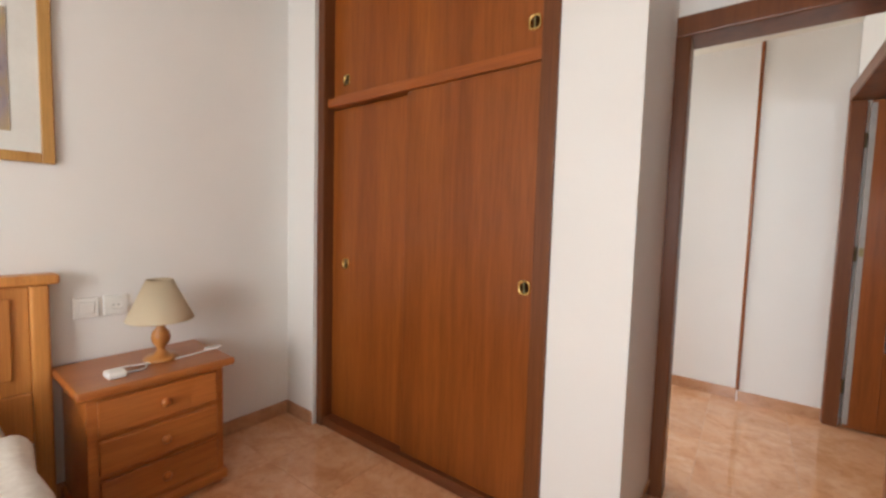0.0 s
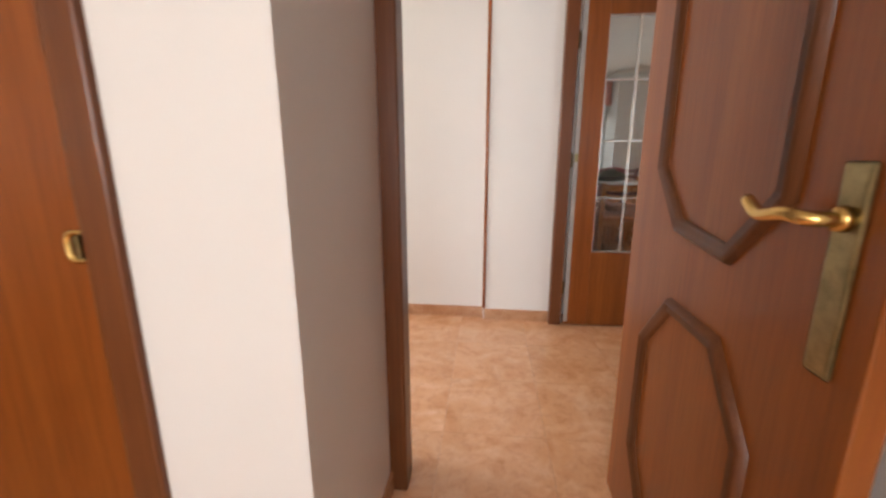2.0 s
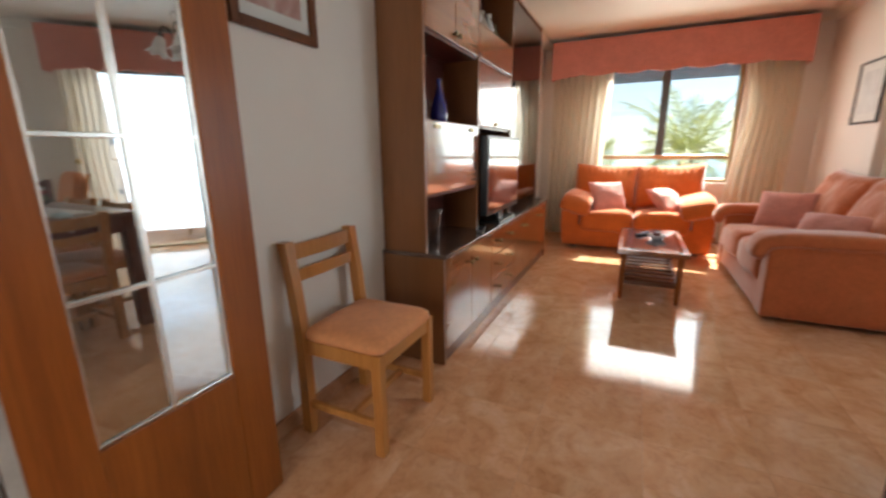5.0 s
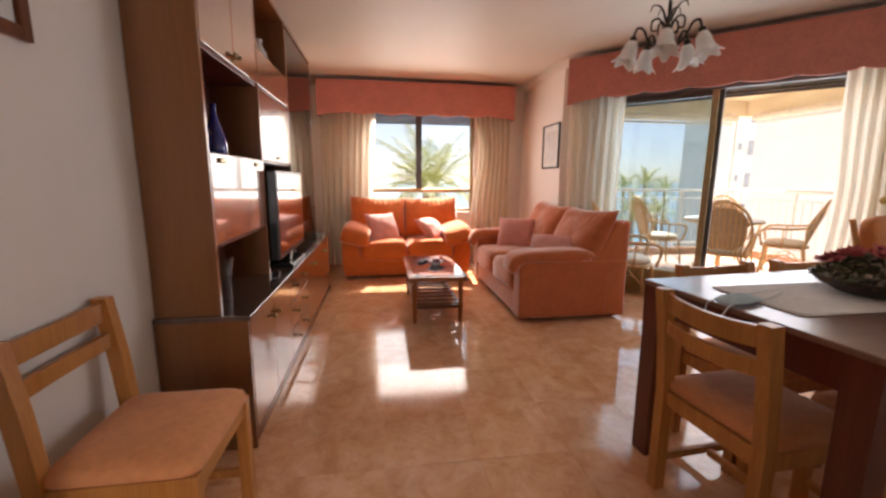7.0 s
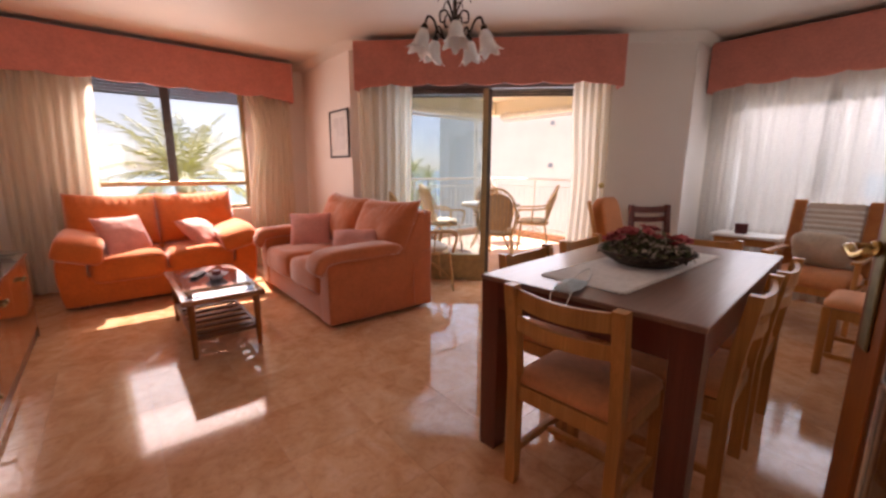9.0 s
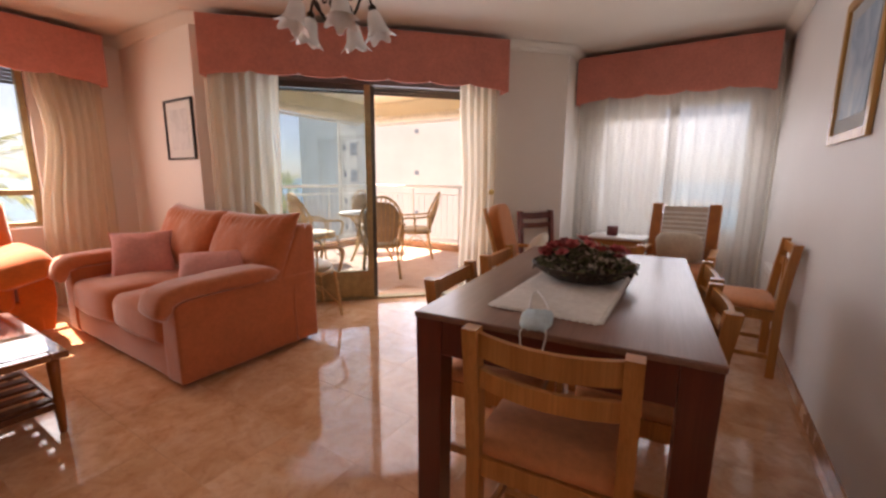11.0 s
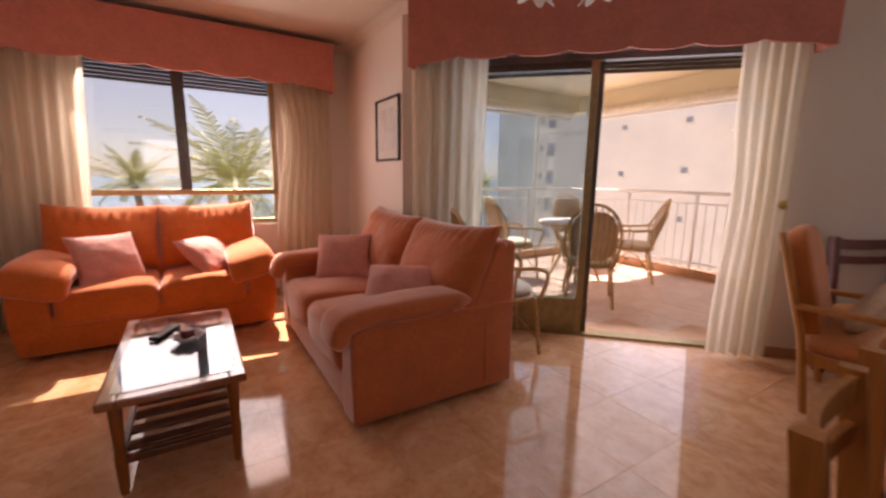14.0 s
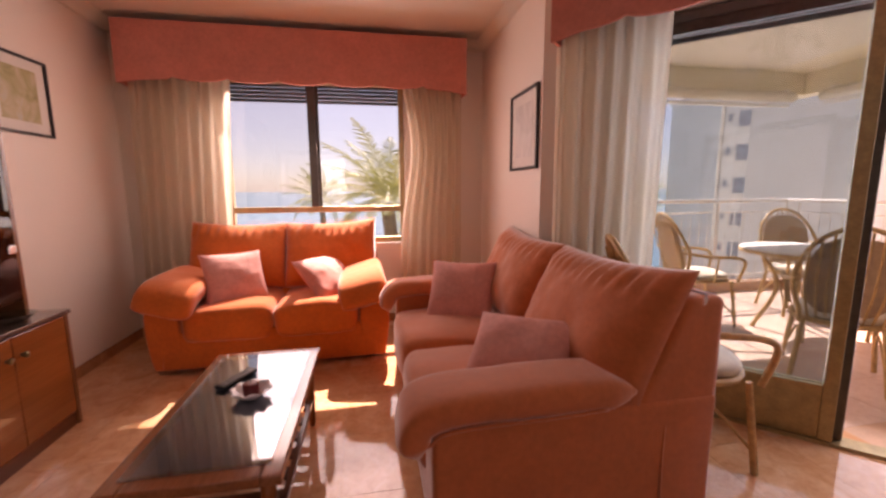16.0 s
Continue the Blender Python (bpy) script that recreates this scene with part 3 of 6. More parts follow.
glazed_leaf(pose(2.39, 3.545, 0, 0, 0, -72), "reddish wooden glazed door leaf with a brass lever, folded open", True)


# ---- windows ----
def window_frame(name, label, y, z, rail, plane, split, material):
    """A sliding window in the plane x = plane (local), spanning y and z, with a fixed strip under the rail."""
    ob = tagged(new(name), label, "window", kind="structure")
    x = (plane - 0.03, plane + 0.03)
    f = 0.045
    part("frame", box(x, (y[0], y[0] + f), z, 0.004), material, ob)
    part("frame", box(x, (y[1] - f, y[1]), z, 0.004), material, ob)
    part("frame", box(x, (y[0] + f, y[1] - f), (z[1] - f, z[1]), 0.004), material, ob)
    part("window_sill", box(x, (y[0] + f, y[1] - f), (z[0], z[0] + f), 0.004), material, ob)
    part("rail", box((plane - 0.025, plane + 0.025), (y[0] + f, y[1] - f), (rail - 0.025, rail + 0.025), 0.004), material, ob)
    part("mullion", box((plane - 0.028, plane + 0.004), (split - 0.035, split + 0.03), (rail + 0.025, z[1] - f), 0.004), FRAME_DK, ob)
    part("mullion", box((plane + 0.006, plane + 0.028), (split - 0.06, split - 0.005), (rail + 0.025, z[1] - f), 0.004), FRAME_DK, ob)
    for a, b, c, d, off in ((y[0] + f, split, rail + 0.025, z[1] - f, 0.015), (split, y[1] - f, rail + 0.025, z[1] - f, -0.012), (y[0] + f, y[1] - f, z[0] + f, rail - 0.025, 0.0)):
        tinted = material is FRAME_AL and a == split
        g = part("pane", box((plane + off - 0.002, plane + off + 0.002), (a, b), (c, d), 0), TINTED if tinted else GLASS, ob, "grey tinted pane" if tinted else "")
        g.visible_shadow = tinted
    return ob


window_frame("window_1", "bronze aluminium sliding window over the sofa", (2.745, 4.255), (0.745, 2.155), 1.048, 8.03, 3.54, FRAME_AL)
w3 = window_frame("window_2", "aluminium window behind white sheers in the dining corner", (2.605, 3.975), (0.665, 1.975), 0.97, 0.0, 3.29, RAILWHITE)
w3.matrix_world = Matrix.Translation((0, -0.99, 0)) @ Matrix(((0, 1, 0, 0), (1, 0, 0, 0), (0, 0, 1, 0), (0, 0, 0, 1)))
# roller shutter slats half let down
shutter = thing("roller_shutter", "grey slatted roller shutter pulled nearly up", "shutter", group="roller shutters")
for k in range(6):
    part("slat", box((8.085, 8.097), (2.76, 4.24), (1.968 + 0.032 * k, 1.996 + 0.032 * k), 0.004), SHUTTER, shutter)

# terrace door: slid open, one glazed leaf with a solid foot panel
tdoor = tagged(new("door_terrace"), "bronze aluminium sliding terrace door, slid half open", "door", kind="structure")
tdoor.matrix_world = DIAG
T0, T1, TM = 0.82, 3.03, 1.99
part("frame", box((T0 - 0.02, T0 + 0.03), (-0.15, -0.05), (0.0, 2.09), 0.004), FRAME_AL, tdoor)
part("frame", box((T1 - 0.03, T1 + 0.02), (-0.15, -0.05), (0.0, 2.09), 0.004), FRAME_AL, tdoor)
part("frame", box((T0 + 0.03, T1 - 0.03), (-0.15, -0.05), (2.04, 2.09), 0.004), SHUTTER, tdoor)
part("track", box((T0 + 0.03, T1 - 0.03), (-0.15, -0.05), (-0.005, 0.018), 0.003), FRAME_AL, tdoor)
for y0, lab in ((-0.085, "fixed"), (-0.125, "slid")):
    a, b = (TM - 0.03, T1 - 0.03) if lab == "fixed" else (TM - 0.07, T1 - 0.09)
    y = (y0, y0 + 0.03)
    mat = FRAME_AL if lab == "fixed" else FRAME_DK
    part("leaf_stile", box((a, a + 0.055), y, (0.02, 2.04), 0.004), mat, tdoor)
    part("leaf_stile", box((b - 0.055, b), y, (0.02, 2.04), 0.004), mat, tdoor)
    part("leaf_rail", box((a + 0.055, b - 0.055), y, (1.985, 2.04), 0.004), FRAME_DK, tdoor)
    part("leaf_panel", box((a + 0.055, b - 0.055), (y[0] + 0.006, y[1] - 0.006), (0.02, 0.29), 0.004), FRAME_AL, tdoor, "solid bronze foot panel")
    g = part("pane", box((a + 0.055, b - 0.055), (y[0] + 0.013, y[0] + 0.017), (0.29, 1.985), 0), GLASS, tdoor)
    g.visible_shadow = False
tsh = thing("roller_shutter", "rolled-up slatted shutter over the terrace door", "shutter", DIAG, group="roller shutters")
for k in range(4):
    part("slat", box((T0 + 0.02, T1 - 0.02), (-0.19, -0.178), (1.975 + 0.03 * k, 2.003 + 0.03 * k), 0.004), SHUTTER, tsh)


# ---- pelmets and curtains ----
def pelmet(m, length, depth, z0, z1, label, scallops=7):
    """A boxed cloth pelmet with a scalloped lower edge; local x along, -y into the room."""
    ob = thing("pelmet", label, "pelmet", m, group="coral pelmets")
    bm = bmesh.new()
    n = scallops * 12
    th = 0.018
    top, bot = [], []
    for i in range(n + 1):
        u = i / n
        drop = 0.028 * abs(math.sin(math.pi * u * scallops)) ** 0.6
        end = min(u, 1 - u) * length
        drop += 0.055 * max(0, 1 - end / 0.18) ** 1.5 * 1.0
        top.append((u * length, z1))
        bot.append((u * length, z0 + 0.03 - drop))
    f = [[bm.verts.new((x, -depth, z)) for x, z in row] for row in (top, bot)]
    b = [[bm.verts.new((x, -depth + th, z)) for x, z in row] for row in (top, bot)]
    for i in range(n):
        bm.faces.new((f[0][i], f[1][i], f[1][i + 1], f[0][i + 1]))
        bm.faces.new((b[0][i + 1], b[1][i + 1], b[1][i], b[0][i]))
        bm.faces.new((f[1][i], b[1][i], b[1][i + 1], f[1][i + 1]))
        bm.faces.new((b[0][i], f[0][i], f[0][i + 1], b[0][i + 1]))
    for i in (0, n):
        bm.faces.new((f[0][i], b[0][i], b[1][i], f[1][i]))
    bmesh.ops.recalc_face_normals(bm, faces=bm.faces)
    part("front_panel", bm, VALANCE, ob)
    part("top_board", box((0.004, length - 0.004), (-depth + th, -0.002), (z1 - 0.02, z1 - 0.002), 0), VALANCE, ob)
    for x in (0.0, length - th):
        part("end_panel", box((x, x + th), (-depth + th + 0.001, -0.002), (z0 - 0.02, z1 - 0.021), 0.002), VALANCE, ob)
    part("curtain_rail", tube([(0.05, -depth * 0.5, z1 - 0.06), (length - 0.05, -depth * 0.5, z1 - 0.06)], 0.011, 8), WHITE, ob)
    return ob


PEL = "coral red cloth pelmet with a scalloped edge"
pelmet(Matrix.Translation((7.948, 4.855, 0)) @ Matrix.Rotation(radians(-90), 4, "Z"), 2.62, 0.232, 2.03, 2.45, PEL + " over the window")
pelmet(DIAG @ Matrix.Translation((3.30, 0, 0)) @ Matrix.Rotation(math.pi, 4, "Z"), 2.60, 0.19, 2.02, 2.45, PEL + " over the terrace door")
pelmet(Matrix.Translation((4.205, -0.918, 0)) @ Matrix.Rotation(math.pi, 4, "Z"), 1.70, 0.225, 2.01, 2.455, PEL + " over the dining window", 5)


def curtain(m, length, z0, z1, folds, depth, material, label, gather=None, flare=0.0, group="curtains", seed=0):
    """A hanging curtain, local x along; gather(v) shifts and narrows it with the height."""
    ob = thing("curtain", label, "curtain", m, group=group)
    bm = bmesh.new()
    nx, nz = folds * 10, 22
    r = random.Random(seed)
    ph = [r.uniform(0.7, 1.3) for _ in range(folds + 2)]
    grid = []
    for j in range(nz + 1):
        v = j / nz
        row = []
        for i in range(nx + 1):
            u = i / nx
            a = u * folds
            amp = depth * (0.55 + 0.45 * ph[int(a)]) * (0.75 + 0.25 * math.sin(3 * v + a))
            x = u * length
            if gather:
                s, o = gather(v)
                x = o + x * s
            y = amp * math.sin(2 * math.pi * a + 0.5 * math.sin(2.2 * v + 1.7 * a)) + flare * (1 - v) ** 2
            row.append(bm.verts.new((x, y, z0 + v * (z1 - z0) + 0.006 * math.sin(a * 5) * (1 - v))))
        grid.append(row)
    for a, b in zip(grid, grid[1:]):
        for i in range(nx):
            bm.faces.new((a[i], a[i + 1], b[i + 1], b[i]))
    part("cloth", bm, material, ob, smooth=True)
    for i in range(folds + 1):
        part("hook", box((i / folds * length - 0.004, i / folds * length + 0.004), (-0.004, 0.004), (z1 - 0.002, z1 + 0.03), 0), WHITE, ob)
    return ob


curtain(Matrix.Translation((7.83, 4.10, 0)) @ Matrix.Rotation(radians(90), 4, "Z"), 0.73, 0.03, 2.37, 8, 0.035, CURTAIN, "long cream curtain drawn aside at the window", lambda v: (1 - 0.12 * (1 - v), 0.12 * (1 - v)), seed=1)
curtain(Matrix.Translation((7.83, 2.26, 0)) @ Matrix.Rotation(radians(90), 4, "Z"), 0.55, 0.03, 2.37, 7, 0.035, CURTAIN, "long cream curtain drawn aside by the corner", lambda v: (1 - 0.20 * math.exp(-((v - 0.66) / 0.22) ** 2), 0.0), seed=2)
curtain(DIAG @ Matrix.Translation((2.72, 0.10, 0)), 0.58, 0.03, 2.37, 6, 0.04, CURTAIN, "long cream curtain drawn aside at the terrace door", lambda v: (1 - 0.1 * (1 - v), 0.05 * (1 - v)), seed=3)
tied = curtain(DIAG @ Matrix.Translation((0.78, 0.10, 0)), 0.36, 0.03, 2.37, 5, 0.035, CURTAIN, "long cream curtain gathered at the terrace door edge", lambda v: (1 - 0.10 * math.exp(-((v - 0.45) / 0.2) ** 2), 0.0), seed=4)
part("tieback_hook", moved(lathe([(0.0, 0.0), (0.026, 0.004), (0.030, 0.012), (0.020, 0.020), (0.008, 0.026), (0.0, 0.028)], 18), Matrix.Translation((0.045, 0.034, 1.07)) @ Matrix.Rotation(radians(-90), 4, "X")), plain("gold_boss", (0.60, 0.43, 0.15), 0.5, 0.3, 0.2, 60), tied, "small gold tieback boss", True)
curtain(Matrix.Translation((2.46, -0.80, 0)), 1.72, 0.03, 2.37, 15, 0.030, VOILE, "white sheer curtain across the dining window", seed=5)


# ---- bedroom: built-in wardrobe, bedside table, bed ----
ward = thing("wardrobe", "built-in reddish brown wardrobe with sliding doors", "wardrobe")
X0, X1 = -0.178, 1.205
part("side_frame", box((X0, X0 + 0.055), (2.775, 2.90), (0.0, H - 0.002), 0.006), DARKWOOD, ward, "dark wooden frame")
part("side_frame", box((X1 - 0.065, X1), (2.775, 2.90), (0.0, H - 0.002), 0.006), DARKWOOD, ward, "dark wooden frame")
part("bottom_track", box((X0 + 0.055, X1 - 0.065), (2.785, 2.90), (0.0, 0.05), 0.004), DARKWOOD_X, ward, "dark wooden track")
part("cross_rail", box((X0 + 0.055, X1 - 0.065), (2.80, 2.90), (1.805, 1.855), 0.004), SAPELE_X, ward)
part("back_panel", box((X0 + 0.055, X1 - 0.065), (3.17, 3.195), (0.0, H - 0.01), 0), CABDARK, ward)


def cup_pull(parent, x, y, z):
    m = Matrix.Translation((x, y, z)) @ Matrix.Rotation(radians(90), 4, "X")
    ring = bmesh.new()
    outer, inner = [], []
    for k in range(20):
        a = 2 * math.pi * k / 20
        f = lambda q: math.copysign(abs(q) ** 0.6, q)
        outer.append((0.026 * f(math.cos(a)), 0.030 * f(math.sin(a))))
    add_ring_surface(ring, [[(px * s, py * s, h) for px, py in outer] for s, h in ((1, 0), (1.0, 0.004), (0.9, 0.006), (0.72, 0.005), (0.66, -0.004))], cap=True)
    p = part("pull", moved(ring, m), BRASS, parent, "recessed brass finger pull", True)
    part("bar", moved(box((-0.004, 0.004), (-0.020, 0.020), (0.0, 0.006), 0.001), m), OLDBRASS, p)


for x, y, z, px in (((X0 + 0.056, 0.52), 2.845, (0.052, 1.80), -0.008), ((0.46, X1 - 0.066), 2.812, (0.052, 1.803), 1.095),
                    ((X0 + 0.056, 0.52), 2.845, (1.857, H - 0.02), -0.015), ((0.46, X1 - 0.066), 2.812, (1.857, H - 0.02), 1.095)):
    d = part("sliding_door", box(x, (y, y + 0.022), z, 0.002), SAPELE, ward)
    cup_pull(d, px, y, 0.95 if z[0] < 1 else 1.95)

ns = thing("nightstand", "orange pine bedside table with three drawers", "bedside table", pose(-0.225, 1.965, 0) @ Matrix.Diagonal((1, 1, 1.06, 1)))
part("body", box((-0.20, 0.17), (-0.235, 0.235), (0.055, 0.508), 0.004), REDPINE, ns)
part("top", box((-0.205, 0.215), (-0.27, 0.27), (0.508, 0.540), 0.012, 4), REDPINE, ns)
part("plinth", box((-0.20, 0.185), (-0.25, 0.25), (0.012, 0.058), 0.012, 3), REDPINE, ns)
for k in range(3):
    z = 0.078 + 0.143 * k
    d = part("drawer", box((0.171, 0.186), (-0.205, 0.205), (z, z + 0.125), 0.006, 3), REDPINE, ns)
    part("knob", moved(lathe([(0.006, 0), (0.007, 0.012), (0.016, 0.018), (0.017, 0.026), (0.009, 0.033), (0.0, 0.034)], 14), Matrix.Translation((0.186, 0, z + 0.065)) @ Matrix.Rotation(radians(90), 4, "Y")), REDPINE, d, "", True)
for x in (-0.17, 0.15):
    for y in (-0.21, 0.21):
        part("foot", lathe([(0.022, 0.0), (0.028, 0.006), (0.022, 0.014)], 12, (x, y, 0)), REDPINE, ns)

lamp = thing("table_lamp", "small turned wooden lamp with a cream shade on the bedside table", "lamp", pose(-0.215, 2.015, 0.5727))
part("base", lathe([(0.062, 0), (0.068, 0.006), (0.060, 0.016), (0.030, 0.026), (0.017, 0.040), (0.016, 0.052), (0.030, 0.075), (0.036, 0.098), (0.030, 0.122), (0.015, 0.140), (0.020, 0.150), (0.013, 0.160), (0.010, 0.185)], 22), PINE, lamp, "turned honey wood", True)
sh = bmesh.new()
add_ring_surface(sh, [[(r * math.cos(a), r * math.sin(a), z) for a in (2 * math.pi * k / 28 for k in range(28))] for r, z in ((0.123, 0.175), (0.121, 0.173), (0.046, 0.345), (0.048, 0.347), (0.125, 0.177))], cap=False)
part("shade", sh, SHADE, lamp, "cream cloth shade", True)
part("socket", lathe([(0.013, 0.185), (0.016, 0.20), (0.016, 0.235), (0.01, 0.24)], 12), WHITE, lamp)
cable = thing("cable", "white lamp cable with an inline switch and plug", "cable", pose(0, 0, 0.0327))
part("cord", tube(smooth_line([(-0.20, 1.96, 0.545), (-0.12, 1.92, 0.545), (-0.14, 1.83, 0.546), (-0.20, 1.85, 0.545), (-0.16, 2.05, 0.545), (-0.18, 2.20, 0.546)], 8), 0.0035, 6), WHITE, cable)
part("switch", box((-0.20, -0.17), (2.18, 2.25), (0.541, 0.556), 0.005, 3), WHITE, cable)
part("plug", box((-0.15, -0.08), (1.80, 1.86), (0.541, 0.566), 0.008, 3), WHITE, cable)
for y, hole in ((1.815, False), (1.915, True)):
    so = thing("wall_socket" if hole else "wall_switch", "white square wall socket" if hole else "white square light switch plate", "socket" if hole else "switch")
    part("plate", box((-0.4325, -0.423), (y - 0.043, y + 0.043), (0.752, 0.838), 0.004, 3), WHITE, so)
    if hole:
        part("well", moved(lathe([(0.020, 0.0), (0.024, 0.003), (0.021, 0.004), (0.019, -0.001)], 18), Matrix.Translation((-0.4225, y, 0.795)) @ Matrix.Rotation(radians(90), 4, "Y")), WHITE, so)
        for dy in (-0.009, 0.009):
            part("pin_hole", moved(lathe([(0.003, 0), (0.003, 0.003)], 8), Matrix.Translation((-0.4225, y + dy, 0.795)) @ Matrix.Rotation(radians(90), 4, "Y")), BLACK, so)
    else:
        part("rocker", box((-0.423, -0.418), (y - 0.026, y + 0.026), (0.769, 0.821), 0.003), WHITE, so)

bed = thing("bed", "bed with a honey pine headboard and white bedding", "bed", pose(0, 0.85, 0))
part("headboard_post", box((-0.425, -0.360), (0.79, 0.845), (0.02, 0.915), 0.01, 3), PINE, bed)
part("headboard_post", box((-0.425, -0.360), (-0.845, -0.79), (0.02, 0.915), 0.01, 3), PINE, bed)
part("headboard_cap", box((-0.432, -0.345), (-0.875, 0.875), (0.915, 0.955), 0.012, 3), PINE, bed)
part("headboard_panel", box((-0.41, -0.380), (-0.79, 0.79), (0.50, 0.915), 0.004), PINE, bed)
for k in range(9):
    y = -0.70 + 0.175 * k
    part("headboard_slat", box((-0.381, -0.366), (y - 0.04, y + 0.04), (0.56, 0.87), 0.006), PINE, bed)
part("headboard_rail", box((-0.41, -0.372), (-0.79, 0.79), (0.30, 0.50), 0.006), PINE, bed)
part("bed_base", box((-0.355, 1.10), (-0.66, 0.66), (0.05, 0.28), 0.02), LINEN, bed)
part("mattress", soft_box((-0.35, 1.12), (-0.68, 0.70), (0.28, 0.46), 0.05, 0.006, 2.0), LINEN, bed, "", True)
part("duvet", soft_box((-0.05, 1.14), (-0.71, 0.73), (0.20, 0.50), 0.06, 0.016, 7.0, 5), LINEN, bed, "white duvet", True)
pl = thing("pillow", "white bed pillow against the headboard", "pillow", pose(-0.17, 1.22, 0.545, 0, -20, 0))
part("cover", puff((0.36, 0.58, 0.15), 0.55, (28, 14), 0.012, 3.0, 0.8), LINEN, pl, "", True)


def picture(m, w, h, label, border, mat_colour, tones, moulding_w=0.03, name="picture_frame"):
    """A framed picture, its back on the wall: local x along the wall, z up, -y into the room."""
    ob = thing(name, label, "picture", m, group="framed pictures")
    t = moulding_w
    part("frame_side", box((-w / 2, -w / 2 + t), (-0.022, -0.002), (-h / 2, h / 2), 0.004), border, ob)
    part("frame_side", box((w / 2 - t, w / 2), (-0.022, -0.002), (-h / 2, h / 2), 0.004), border, ob)
    part("frame_side", box((-w / 2 + t, w / 2 - t), (-0.022, -0.002), (h / 2 - t, h / 2), 0.004), border, ob)
    part("frame_side", box((-w / 2 + t, w / 2 - t), (-0.022, -0.002), (-h / 2, -h / 2 + t), 0.004), border, ob)
    part("mount", box((-w / 2 + t, w / 2 - t), (-0.008, -0.003), (-h / 2 + t, h / 2 - t), 0), mat_colour, ob)
    m_, tr, n, l, b = nodes_of("painting")
    v = coords(n, l, (6 / w, 1, 5 / h))
    big = noise_tex(n, l, v, 0.55, 6, 0.6, 1.0)
    l.new(ramp(n, l, big, [(0.25 + 0.5 * i / (len(tones) - 1), c) for i, c in enumerate(tones)]), b.inputs["Base Color"])
    b.inputs["Roughness"].default_value = 0.5
    k = 0.62
    part("print", box((-w / 2 * k, w / 2 * k), (-0.0105, -0.0085), (-h / 2 * k * 1.08, h / 2 * k * 1.08), 0), m_, ob)
    return ob


MOUNT = plain("picture_mount", (0.70, 0.70, 0.66), 0.7, 0, 0.04)
MOUNT_G = plain("grey_mount", (0.42, 0.44, 0.43), 0.7, 0, 0.05)
GOLDWOOD = wood("gilt_wood", (0.42, 0.20, 0.05), (0.62, 0.36, 0.12), "z", 0.35, 0.2)
picture(pose(-0.433, 1.42, 1.71, 0, 0, 90), 0.63, 0.66, "landscape print in a honey wood frame over the bed", GOLDWOOD, MOUNT, [(0.10, 0.08, 0.10), (0.28, 0.24, 0.26), (0.40, 0.30, 0.16), (0.55, 0.52, 0.50)], 0.038)
picture(pose(3.285, 5.0, 1.80, 0, 0, 0), 0.40, 0.49, "small figure print in a dark brown frame on the wall", DARKWOOD, MOUNT, [(0.20, 0.11, 0.09), (0.45, 0.26, 0.22), (0.58, 0.50, 0.46)], 0.036)
picture(pose(6.905, 2.03, 1.602, 0, 0, 180), 0.475, 0.515, "pale sketch in a thin black frame on the wall", BLACK, MOUNT, [(0.45, 0.45, 0.43), (0.60, 0.60, 0.58), (0.70, 0.69, 0.66)], 0.018)
picture(pose(7.02, 5.0, 1.765, 0, 0, 0), 0.44, 0.44, "green landscape painting in a thin dark frame", BLACK, MOUNT, [(0.10, 0.14, 0.07), (0.36, 0.34, 0.16), (0.50, 0.46, 0.30), (0.45, 0.52, 0.52)], 0.016)
picture(pose(2.42, 1.30, 1.72, 0, 0, 90), 0.62, 0.68, "blue seascape in an old gold frame on the dining wall", GOLDWOOD, MOUNT_G, [(0.12, 0.20, 0.30), (0.30, 0.40, 0.48), (0.55, 0.58, 0.56)], 0.045)


